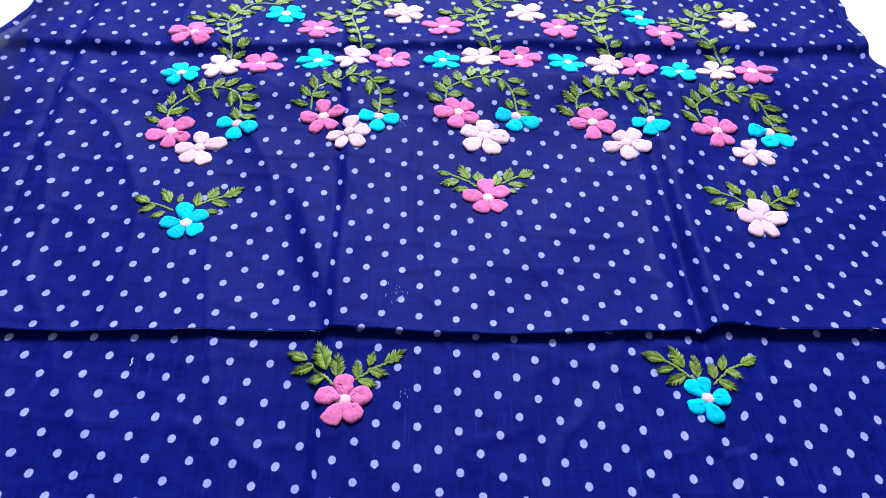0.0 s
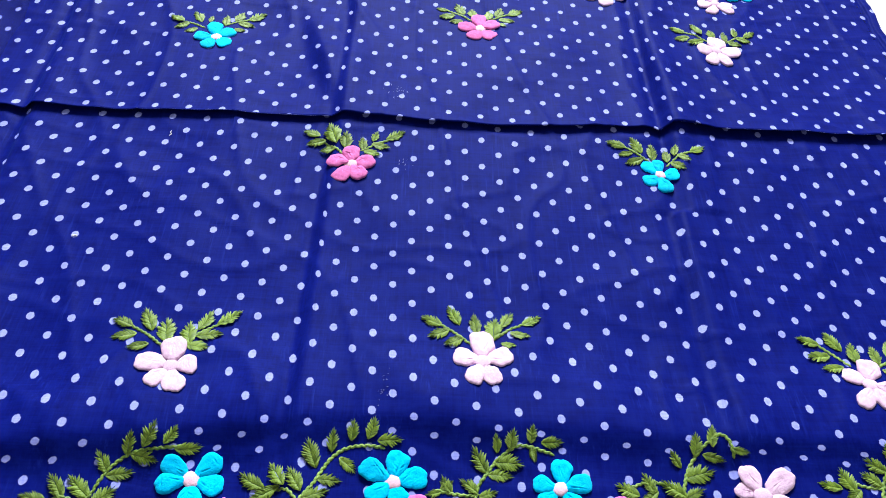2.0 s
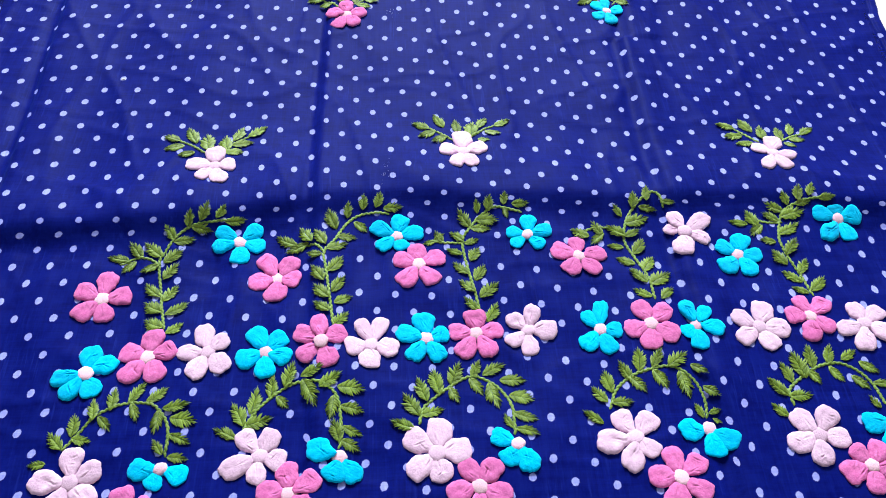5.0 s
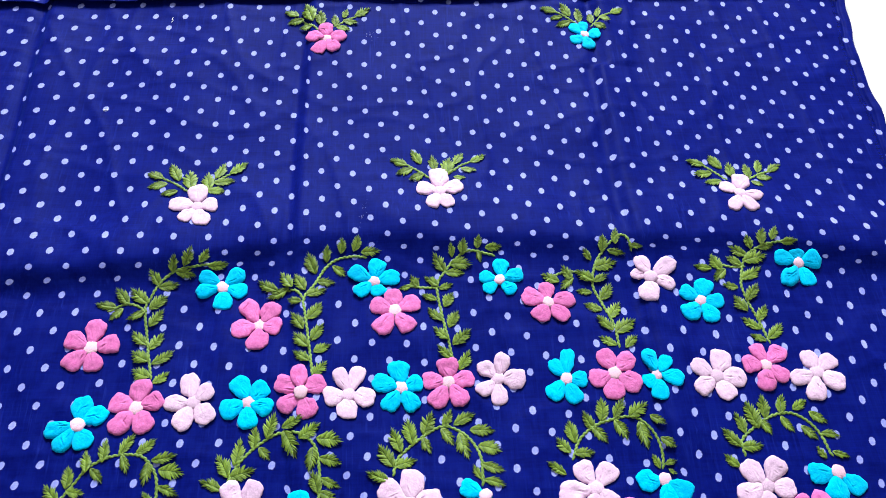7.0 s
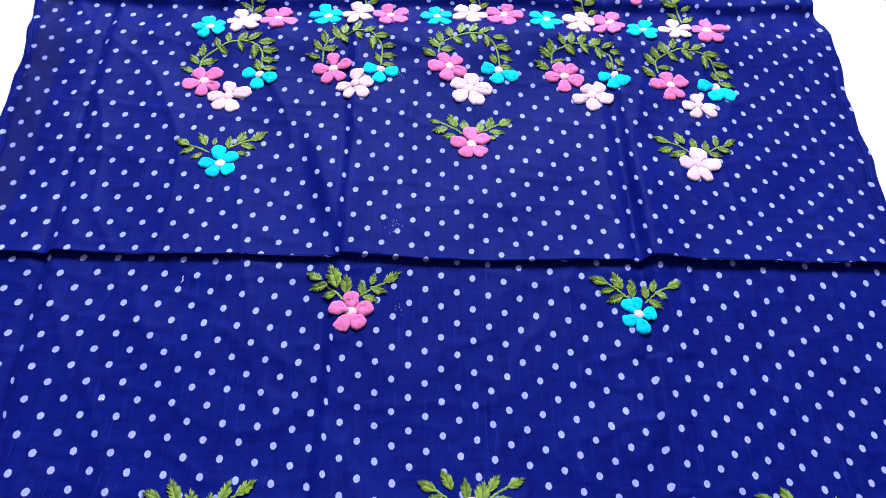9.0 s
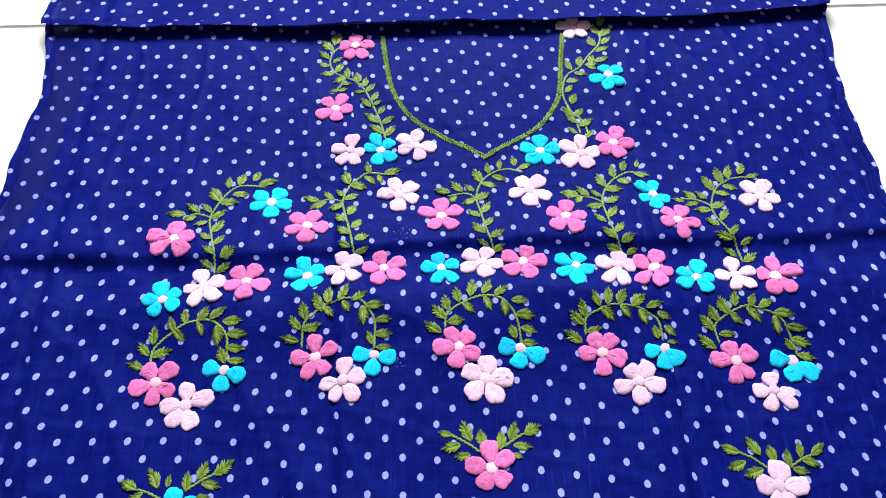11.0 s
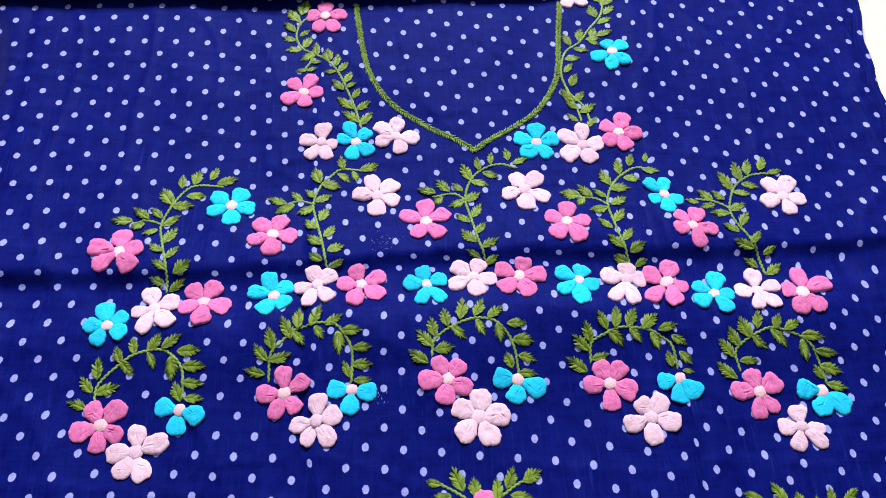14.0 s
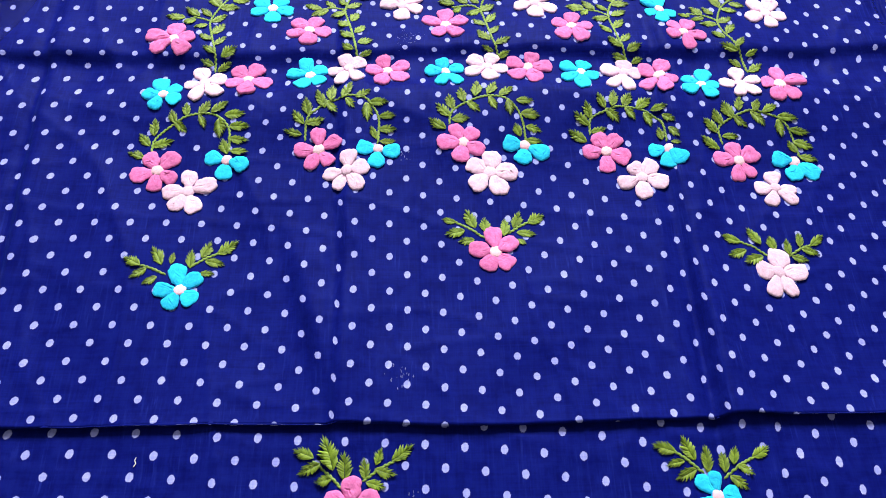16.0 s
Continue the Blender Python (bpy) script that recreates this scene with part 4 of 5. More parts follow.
vine([(0.2639, -0.3930), (0.2631, -0.3706), (0.2567, -0.3492), (0.2508, -0.3288), (0.2557, -0.3078), (0.2649, -0.2937), (0.2731, -0.2857), (0.2830, -0.2791), (0.2887, -0.2829), (0.2917, -0.2959)])
branch([(0.2509, -0.3243), (0.2409, -0.3166), (0.2294, -0.3134), (0.2168, -0.3177)])
leaves((0.2612, -0.3916, 143, 16.2), (0.2697, -0.3945, 45, 18.3), (0.2609, -0.3763, 128, 19.7), (0.2638, -0.3791, 34, 25.4), (0.2544, -0.3550, 151, 16.4), (0.2610, -0.3635, 54, 20.8), (0.2483, -0.3362, 168, 14.1), (0.2565, -0.3435, 56, 19.6), (0.2516, -0.3243, 146, 19.5), (0.2526, -0.3258, 28, 16.0))
leaves((0.2552, -0.3107, 15, 22.5), (0.2515, -0.3035, 115, 13.8), (0.2635, -0.2948, 83, 17.0), (0.2698, -0.2937, -15, 16.6), (0.2766, -0.2879, 80, 16.6), (0.2902, -0.2905, -17, 12.0), (0.2318, -0.3212, 118, 15.8), (0.2194, -0.3240, 156, 17.1), (0.2330, -0.3212, -136, 17.5))
vine([(0.3975, -0.3928), (0.3943, -0.3734), (0.3889, -0.3529), (0.3864, -0.3343), (0.3928, -0.3126), (0.3988, -0.3032), (0.4119, -0.2968), (0.4292, -0.2940), (0.4460, -0.2943)])
branch([(0.3920, -0.3157), (0.3813, -0.3150), (0.3703, -0.3112)])
leaves((0.3945, -0.3913, 151, 14.1), (0.3987, -0.3887, 44, 20.9), (0.3926, -0.3789, 139, 18.2), (0.3940, -0.3705, 56, 17.8), (0.3855, -0.3601, 122, 17.3), (0.3887, -0.3498, 52, 20.8), (0.3819, -0.3372, 164, 14.7), (0.3882, -0.3281, 30, 23.4), (0.3900, -0.3140, 142, 15.4), (0.3948, -0.3098, 11, 21.9))
leaves((0.3961, -0.3043, 146, 16.9), (0.4020, -0.2985, 99, 14.5), (0.4103, -0.2990, 11, 13.9), (0.4121, -0.2957, 76, 17.4), (0.4224, -0.2916, 64, 15.8), (0.4313, -0.2958, 6, 14.8), (0.3711, -0.3174, 113, 17.8), (0.3746, -0.3177, -135, 17.4), (0.3618, -0.3162, 168, 16.3))
# hem ring in the middle
flower(0.0084, -0.5234, BLUE, (162, 25.5), (-50, 22.7), (-106, 19.9))
flower(0.0790, -0.5223, PALE, (147, 28.1), (82, 28.7), (6, 26.0), (-79, 23.3), (-141, 27.1))
flower(0.1082, -0.5486, PINK, (116, 23.5), (53, 25.3), (-23, 24.4), (-95, 24.4), (-167, 24.4))
flower(0.1388, -0.5176, BLUE, (154, 21.4), (-63, 24.1), (-123, 18.8))
vine([(0.0671, -0.4975), (0.0704, -0.4854), (0.0810, -0.4743), (0.0959, -0.4632), (0.1088, -0.4577), (0.1210, -0.4617), (0.1306, -0.4704), (0.1375, -0.4856), (0.1377, -0.5079)])
leaves((0.0619, -0.5028, 154, 18.8), (0.0662, -0.4908, 120, 21.5), (0.0692, -0.4910, 16, 18.1), (0.0727, -0.4786, 108, 21.2), (0.0831, -0.4721, 101, 23.2), (0.0928, -0.4643, 70, 21.6), (0.0916, -0.4677, -65, 15.1), (0.1088, -0.4577, 65, 17.2), (0.1076, -0.4600, -61, 17.8), (0.1183, -0.4556, 27, 19.8))
leaves((0.1315, -0.4609, -9, 19.8), (0.1217, -0.4653, -74, 23.1), (0.1374, -0.4753, -20, 19.0), (0.1389, -0.4913, -23, 18.9), (0.1396, -0.5047, -20, 17.4), (0.1367, -0.5035, 115, 13.8))
# hem rings, last
flower(0.2263, -0.5151, PALE, (119, 24.6), (49, 24.8), (-47, 20.8), (-107, 28.2), (-171, 30.1))
flower(0.2533, -0.5480, PINK, (173, 23.7), (101, 24.8), (39, 25.4), (-39, 24.6), (-111, 24.6))
flower(0.2829, -0.5102, BLUE, (-41, 23.6), (-86, 23.0), (-175, 23.1))
flower(0.3635, -0.5190, PALE, (131, 25.1), (57, 26.9), (-10, 23.0), (-98, 24.9), (-161, 26.8))
flower(0.3953, -0.5432, PINK, (125, 18.9), (52, 22.0), (-20, 22.0), (-92, 22.0), (-164, 25.0))
flower(0.4232, -0.5105, BLUE, (-179, 24.0), (-109, 24.0), (-44, 24.0))
vine([(0.2118, -0.4896), (0.2197, -0.4737), (0.2330, -0.4636), (0.2465, -0.4593), (0.2617, -0.4574), (0.2734, -0.4626), (0.2817, -0.4740), (0.2849, -0.4875), (0.2836, -0.5013)])
leaves((0.2035, -0.5027, 142, 17.2), (0.2095, -0.4849, 127, 16.3), (0.2144, -0.4863, 2, 16.6), (0.2151, -0.4759, 99, 19.3), (0.2323, -0.4672, 112, 19.7), (0.2317, -0.4648, -56, 17.5), (0.2391, -0.4590, 84, 19.7), (0.2501, -0.4570, 56, 19.0), (0.2505, -0.4606, -64, 18.7), (0.2628, -0.4574, 36, 20.9))
leaves((0.2801, -0.4574, -38, 14.7), (0.2699, -0.4637, -82, 22.6), (0.2854, -0.4770, -40, 14.3), (0.2805, -0.5005, 114, 12.0), (0.2856, -0.4977, 11, 9.7), (0.2877, -0.5022, -36, 7.5))
vine([(0.3514, -0.4925), (0.3514, -0.4821), (0.3591, -0.4742), (0.3697, -0.4674), (0.3826, -0.4607), (0.3982, -0.4588), (0.4106, -0.4666), (0.4185, -0.4800), (0.4219, -0.4963)])
leaves((0.3442, -0.5024, 135, 14.7), (0.3493, -0.4855, 128, 19.9), (0.3511, -0.4867, 5, 18.4), (0.3560, -0.4741, 106, 19.0), (0.3679, -0.4697, 102, 23.9), (0.3709, -0.4639, -61, 15.3), (0.3758, -0.4616, 87, 20.2), (0.3897, -0.4585, 72, 18.0), (0.3896, -0.4622, -59, 15.8), (0.4016, -0.4553, 28, 14.9))
leaves((0.4142, -0.4594, -39, 16.0), (0.4047, -0.4711, -49, 16.1), (0.4194, -0.4776, -11, 15.1), (0.4169, -0.4984, 118, 11.9), (0.4238, -0.4941, -22, 13.6))
# yoke rings, first
flower(-0.1955, 0.3219, PINK, (121, 24.1), (50, 26.0), (-33, 22.9), (-94, 24.2), (-164, 26.7))
flower(-0.1630, 0.2972, PALE, (178, 25.1), (91, 23.7), (24, 28.1), (-67, 26.2), (-123, 25.6))
flower(-0.1294, 0.3313, BLUE, (165, 22.4), (-20, 22.9), (-100, 21.4))
vine([(-0.2040, 0.3443), (-0.2034, 0.3559), (-0.1959, 0.3660), (-0.1833, 0.3761), (-0.1692, 0.3836), (-0.1497, 0.3864), (-0.1365, 0.3770), (-0.1296, 0.3649), (-0.1281, 0.3429)])
leaves((-0.2115, 0.3381, 159, 17.8), (-0.2078, 0.3522, 127, 18.3), (-0.2028, 0.3507, 16, 20.9), (-0.2042, 0.3637, 89, 19.3), (-0.1846, 0.3761, 107, 16.4), (-0.1835, 0.3774, -47, 17.9), (-0.1730, 0.3837, 96, 15.5), (-0.1608, 0.3860, 59, 18.5), (-0.1605, 0.3833, -67, 16.1), (-0.1486, 0.3883, 33, 19.6))
leaves((-0.1345, 0.3836, -1, 20.4), (-0.1403, 0.3785, -88, 21.0), (-0.1287, 0.3701, -6, 19.9), (-0.1290, 0.3559, -7, 19.9), (-0.1303, 0.3404, 109, 18.5), (-0.1256, 0.3415, -6, 16.5))
flower(-0.0409, 0.3419, PINK, (180, 24.3), (93, 24.2), (33, 25.0), (-54, 21.2), (-115, 24.2))
flower(-0.0125, 0.3154, PALE, (87, 24.5), (17, 22.4), (-56, 26.4), (-115, 22.9), (-175, 23.6))
flower(0.0174, 0.3423, BLUE, (177, 21.2), (-10, 21.7), (-95, 22.2))
vine([(-0.0548, 0.3547), (-0.0534, 0.3768), (-0.0449, 0.3872), (-0.0328, 0.3999), (-0.0199, 0.4034), (0.0016, 0.4027), (0.0116, 0.3919), (0.0178, 0.3771), (0.0171, 0.3497)])
leaves((-0.0591, 0.3595, 164, 18.6), (-0.0570, 0.3717, 126, 18.6), (-0.0533, 0.3708, 22, 19.5), (-0.0523, 0.3821, 98, 19.8), (-0.0363, 0.3925, 114, 22.3), (-0.0340, 0.3969, -50, 15.9), (-0.0304, 0.4018, 87, 20.0), (-0.0185, 0.4026, 63, 21.2), (-0.0145, 0.4002, -58, 14.5), (-0.0046, 0.4022, 33, 17.7))
leaves((0.0091, 0.3960, -1, 19.5), (0.0054, 0.3944, -87, 21.5), (0.0191, 0.3797, 3, 16.4), (0.0190, 0.3653, 0, 17.5), (0.0151, 0.3549, 111, 15.2), (0.0201, 0.3510, 3, 14.9))
# yoke rings, middle
flower(0.1014, 0.3481, PINK, (116, 22.8), (52, 20.7), (-29, 23.1), (-100, 23.4), (-176, 26.6))
flower(0.1259, 0.3140, PALE, (150, 24.4), (79, 24.9), (6, 27.9), (-64, 27.6), (-136, 26.4))
flower(0.1623, 0.3456, BLUE, (172, 21.7), (-23, 26.3), (-98, 21.3))
vine([(0.0882, 0.3705), (0.0905, 0.3828), (0.0998, 0.3920), (0.1155, 0.3998), (0.1312, 0.4030), (0.1463, 0.3988), (0.1569, 0.3861), (0.1622, 0.3713), (0.1638, 0.3529)])
leaves((0.0834, 0.3634, 142, 20.1), (0.0886, 0.3789, 133, 19.8), (0.0914, 0.3749, 7, 17.9), (0.0915, 0.3882, 100, 18.0), (0.1031, 0.3974, 99, 17.6), (0.1077, 0.3958, -46, 17.4), (0.1152, 0.4032, 83, 21.6), (0.1282, 0.4057, 64, 19.1), (0.1297, 0.4007, -67, 16.8), (0.1402, 0.4033, 34, 18.1))
leaves((0.1576, 0.3962, 4, 17.4), (0.1486, 0.3959, -87, 17.6), (0.1617, 0.3819, -6, 19.1), (0.1657, 0.3680, -19, 16.4), (0.1586, 0.3570, 108, 14.7), (0.1645, 0.3524, -5, 16.8))
flower(0.2435, 0.3396, PINK, (115, 22.7), (53, 23.5), (-22, 24.7), (-94, 24.6), (-178, 23.6))
flower(0.2744, 0.3075, PALE, (117, 19.4), (52, 24.3), (-15, 26.6), (-91, 24.4), (-163, 24.9))
flower(0.3048, 0.3402, BLUE, (-53, 23.0), (-96, 22.4), (-178, 19.7))
vine([(0.2291, 0.3612), (0.2316, 0.3770), (0.2453, 0.3846), (0.2613, 0.3890), (0.2819, 0.3876), (0.2945, 0.3815), (0.3031, 0.3722), (0.3052, 0.3502)])
leaves((0.2239, 0.3522, 140, 21.4), (0.2278, 0.3705, 131, 20.1), (0.2313, 0.3624, 17, 16.5), (0.2304, 0.3783, 99, 19.5), (0.2458, 0.3887, 109, 18.4), (0.2482, 0.3872, -53, 19.1), (0.2537, 0.3898, 80, 20.8), (0.2655, 0.3908, 59, 20.2), (0.2677, 0.3880, -58, 16.2), (0.2795, 0.3890, 40, 21.4))
leaves((0.2939, 0.3869, 9, 17.1), (0.2865, 0.3835, -69, 16.7), (0.3038, 0.3786, -39, 14.9), (0.3085, 0.3634, -54, 14.9), (0.3009, 0.3533, 96, 15.0), (0.3085, 0.3467, -15, 9.9))
# yoke ring, last
flower(0.3732, 0.3253, PINK, (175, 26.2), (105, 22.0), (30, 23.5), (-52, 22.6), (-102, 25.0))
flower(0.4027, 0.2932, PALE, (178, 20.3), (92, 20.0), (-7, 20.7), (-45, 25.8), (-111, 23.2))
flower(0.4284, 0.3240, BLUE, (172, 22.5), (-37, 28.2), (-98, 22.7))
vine([(0.3599, 0.3463), (0.3588, 0.3624), (0.3682, 0.3715), (0.3827, 0.3792), (0.3964, 0.3825), (0.4135, 0.3757), (0.4272, 0.3658), (0.4335, 0.3467), (0.4357, 0.3291)])
leaves((0.3546, 0.3385, 139, 21.4), (0.3556, 0.3585, 127, 19.4), (0.3626, 0.3543, 0, 16.8), (0.3623, 0.3676, 109, 18.8), (0.3741, 0.3754, 108, 20.7), (0.3770, 0.3767, -49, 18.2), (0.3821, 0.3834, 78, 17.5), (0.3976, 0.3816, 64, 15.6), (0.3947, 0.3803, -56, 20.0), (0.4064, 0.3800, 27, 17.3))
leaves((0.4210, 0.3742, -5, 20.7), (0.4186, 0.3688, -84, 19.1), (0.4313, 0.3603, -9, 20.5), (0.4335, 0.3467, -19, 19.8), (0.4323, 0.3360, 117, 13.8), (0.4361, 0.3304, -15, 18.2))
# yoke scrolls, first
flower(-0.1997, 0.4861, PINK, (161, 31.9), (91, 26.9), (18, 22.9), (-54, 25.0), (-143, 27.6))
flower(-0.1000, 0.5386, BLUE, (144, 25.6), (61, 24.1), (-9, 23.2), (-86, 23.7), (-160, 24.7))
flower(-0.0576, 0.5020, PINK, (132, 26.8), (70, 24.7), (-5, 23.4), (-89, 26.0), (-161, 25.4))
flower(-0.0532, 0.4350, BLUE, (160, 27.3), (106, 27.1), (45, 21.3), (-40, 17.3), (-121, 22.3))
flower(-0.0139, 0.4452, PALE, (107, 20.9), (44, 21.7), (-55, 23.0), (-117, 24.7), (-174, 22.8))
flower(0.0259, 0.4468, PINK, (178, 22.6), (110, 20.8), (22, 24.6), (-40, 26.3), (-110, 26.2))
flower(0.0421, 0.5470, PALE, (168, 25.7), (108, 27.8), (44, 26.1), (-20, 23.4), (-95, 25.0))
vine([(-0.1531, 0.4474), (-0.1544, 0.4679), (-0.1617, 0.4970), (-0.1657, 0.5186), (-0.1582, 0.5410), (-0.1473, 0.5587), (-0.1350, 0.5652), (-0.1098, 0.5629)])
branch([(-0.1659, 0.5201), (-0.1787, 0.5239), (-0.1932, 0.5201)])
leaves((-0.1554, 0.4526, 152, 15.4), (-0.1494, 0.4467, 42, 17.8), (-0.1547, 0.4666, 146, 16.0), (-0.1463, 0.4626, 39, 19.3), (-0.1612, 0.4866, 146, 15.7), (-0.1552, 0.4790, 52, 16.9), (-0.1594, 0.4984, 59, 19.5), (-0.1688, 0.5126, -158, 14.4), (-0.1631, 0.5184, 36, 18.2), (-0.1666, 0.5278, 134, 17.1))
leaves((-0.1787, 0.5269, 144, 19.4), (-0.1944, 0.5238, 177, 19.5), (-0.1818, 0.5195, -157, 14.0), (-0.1569, 0.5409, -3, 21.3), (-0.1585, 0.5441, 120, 23.0), (-0.1440, 0.5524, -3, 18.3), (-0.1510, 0.5635, 90, 16.2), (-0.1391, 0.5675, 72, 17.8), (-0.1231, 0.5729, 68, 15.6), (-0.1155, 0.5672, 15, 20.5))
vine([(-0.0059, 0.4637), (-0.0110, 0.4920), (-0.0186, 0.5235), (-0.0207, 0.5398), (-0.0147, 0.5595), (-0.0032, 0.5737), (0.0073, 0.5809), (0.0288, 0.5790)])
branch([(-0.0206, 0.5382), (-0.0316, 0.5439), (-0.0443, 0.5408), (-0.0542, 0.5321)])
leaves((-0.0105, 0.4686, 147, 14.5), (-0.0024, 0.4635, 34, 15.2), (-0.0120, 0.4860, 137, 18.8), (-0.0045, 0.4799, 23, 16.7), (-0.0170, 0.5060, 131, 17.5), (-0.0087, 0.4966, 55, 17.4), (-0.0132, 0.5169, 65, 18.2), (-0.0204, 0.5335, -160, 17.9), (-0.0180, 0.5408, 29, 17.4), (-0.0196, 0.5474, 135, 14.8))
leaves((-0.0329, 0.5453, 135, 15.3), (-0.0482, 0.5410, 159, 20.0), (-0.0404, 0.5390, -147, 20.8), (-0.0121, 0.5626, -14, 19.0), (-0.0148, 0.5649, 107, 20.1), (0.0034, 0.5752, -42, 16.1), (0.0079, 0.5815, 100, 16.4), (0.0261, 0.5807, 16, 19.6), (0.0181, 0.5779, -73, 13.4))
# yoke scrolls, middle
flower(0.1883, 0.5452, PALE, (115, 24.9), (53, 28.1), (-25, 27.0), (-91, 26.6), (-172, 23.4))
flower(0.0889, 0.5126, PINK, (156, 27.7), (91, 28.4), (27, 25.6), (-57, 26.5), (-122, 23.4))
flower(0.2244, 0.5030, PINK, (155, 22.6), (83, 26.5), (3, 23.4), (-61, 27.1), (-128, 24.1))
flower(0.3260, 0.5328, BLUE, (126, 26.8), (78, 23.4), (-25, 19.6), (-87, 23.4), (-160, 16.8))
flower(0.0868, 0.4432, BLUE, (174, 22.3), (105, 19.8), (22, 19.8), (-55, 26.8), (-106, 25.1))
flower(0.1302, 0.4490, PALE, (141, 23.7), (67, 19.3), (-14, 22.5), (-83, 23.6), (-155, 25.9))
flower(0.1730, 0.4476, PINK, (154, 24.4), (68, 19.7), (1, 26.2), (-67, 25.1), (-139, 25.1))
flower(0.2284, 0.4416, BLUE, (150, 23.8), (68, 16.6), (-27, 20.0), (-90, 28.8), (-146, 25.9))
flower(0.2738, 0.4411, PALE, (166, 25.1), (79, 17.1), (-3, 19.3), (-83, 29.7), (-125, 31.9))
vine([(0.1432, 0.4659), (0.1373, 0.4884), (0.1320, 0.5166), (0.1289, 0.5374), (0.1338, 0.5577), (0.1472, 0.5745), (0.1668, 0.5808), (0.1824, 0.5742)])
branch([(0.1289, 0.5374), (0.1184, 0.5453), (0.0972, 0.5433)])
leaves((0.1372, 0.4688, 148, 14.2), (0.1442, 0.4622, 37, 14.2), (0.1344, 0.4842, 132, 19.1), (0.1415, 0.4782, 30, 18.4), (0.1299, 0.5072, 132, 17.9), (0.1365, 0.4944, 53, 16.8), (0.1344, 0.5148, 61, 20.2), (0.1269, 0.5360, -158, 16.5), (0.1296, 0.5358, 32, 17.4), (0.1366, 0.5592, -13, 17.5))
leaves((0.1355, 0.5624, 112, 21.1), (0.1260, 0.5487, 137, 13.7), (0.1128, 0.5494, 130, 19.4), (0.0987, 0.5477, 159, 18.6), (0.1063, 0.5419, -144, 12.5), (0.1446, 0.5746, 93, 16.2), (0.1497, 0.5712, -25, 17.1), (0.1574, 0.5820, 82, 14.7), (0.1754, 0.5859, 100, 15.1), (0.1803, 0.5808, 20, 16.6))
vine([(0.2799, 0.4564), (0.2746, 0.4809), (0.2704, 0.5057), (0.2686, 0.5266), (0.2755, 0.5469), (0.2890, 0.5621), (0.3072, 0.5714), (0.3243, 0.5646)])
branch([(0.2684, 0.5250), (0.2570, 0.5327), (0.2388, 0.5346)])
leaves((0.2770, 0.4591, 150, 14.7), (0.2851, 0.4547, 30, 14.5), (0.2743, 0.4725, 133, 18.7), (0.2815, 0.4677, 33, 18.4), (0.2670, 0.4949, 138, 16.4), (0.2771, 0.4808, 54, 18.0), (0.2727, 0.5040, 53, 19.2), (0.2667, 0.5203, -168, 18.6), (0.2728, 0.5248, 27, 18.0), (0.2752, 0.5454, -3, 19.9))
leaves((0.2747, 0.5502, 109, 20.6), (0.2908, 0.5573, -6, 16.2), (0.2866, 0.5639, 88, 19.3), (0.2979, 0.5739, 70, 16.2), (0.3152, 0.5786, 73, 11.2), (0.3121, 0.5686, -17, 16.8), (0.2680, 0.5346, 139, 15.4), (0.2535, 0.5354, 129, 19.4), (0.2419, 0.5376, 168, 19.7), (0.2454, 0.5343, -122, 13.5))
# yoke scroll, last
flower(0.3098, 0.4347, PINK, (143, 25.1), (69, 25.3), (-24, 20.7), (-82, 28.6), (-137, 27.4))
flower(0.3514, 0.4204, BLUE, (142, 21.6), (69, 26.9), (-4, 18.5), (-67, 23.6), (-151, 23.7))
flower(0.3917, 0.4217, PALE, (179, 20.8), (86, 25.4), (16, 23.2), (-52, 25.0), (-100, 22.1))
flower(0.4314, 0.4157, PINK, (162, 18.8), (80, 30.9), (26, 35.4), (-46, 25.2), (-111, 23.5))
flower(0.3453, 0.4933, PINK, (127, 22.8), (64, 25.4), (-13, 25.1), (-76, 24.8), (-166, 19.7))
flower(0.4448, 0.5273, PALE, (124, 27.0), (64, 28.0), (-15, 22.8), (-81, 23.7), (-164, 24.7))
vine([(0.4051, 0.4409), (0.4017, 0.4645), (0.3948, 0.4814), (0.3870, 0.5036), (0.3899, 0.5228), (0.4008, 0.5431), (0.4189, 0.5549), (0.4356, 0.5562)])
branch([(0.3880, 0.5132), (0.3776, 0.5212), (0.3580, 0.5278)])
leaves((0.3997, 0.4483, 138, 14.9), (0.4071, 0.4394, 36, 19.1), (0.3979, 0.4657, 148, 19.9), (0.4077, 0.4599, 30, 15.4), (0.3880, 0.4848, 142, 16.1), (0.3971, 0.4712, 47, 17.0), (0.3927, 0.4922, 55, 20.4), (0.3841, 0.5070, 171, 17.8), (0.3880, 0.5116, 28, 18.7), (0.3969, 0.5337, -9, 16.9))
leaves((0.3943, 0.5386, 112, 23.0), (0.4079, 0.5443, -17, 16.9), (0.4069, 0.5507, 95, 22.7), (0.4153, 0.5567, 75, 19.8), (0.4287, 0.5608, 66, 18.0), (0.4373, 0.5571, 9, 15.9), (0.3838, 0.5247, 131, 15.6), (0.3720, 0.5254, 130, 17.6), (0.3581, 0.5230, 157, 13.2), (0.3730, 0.5189, -171, 15.4))
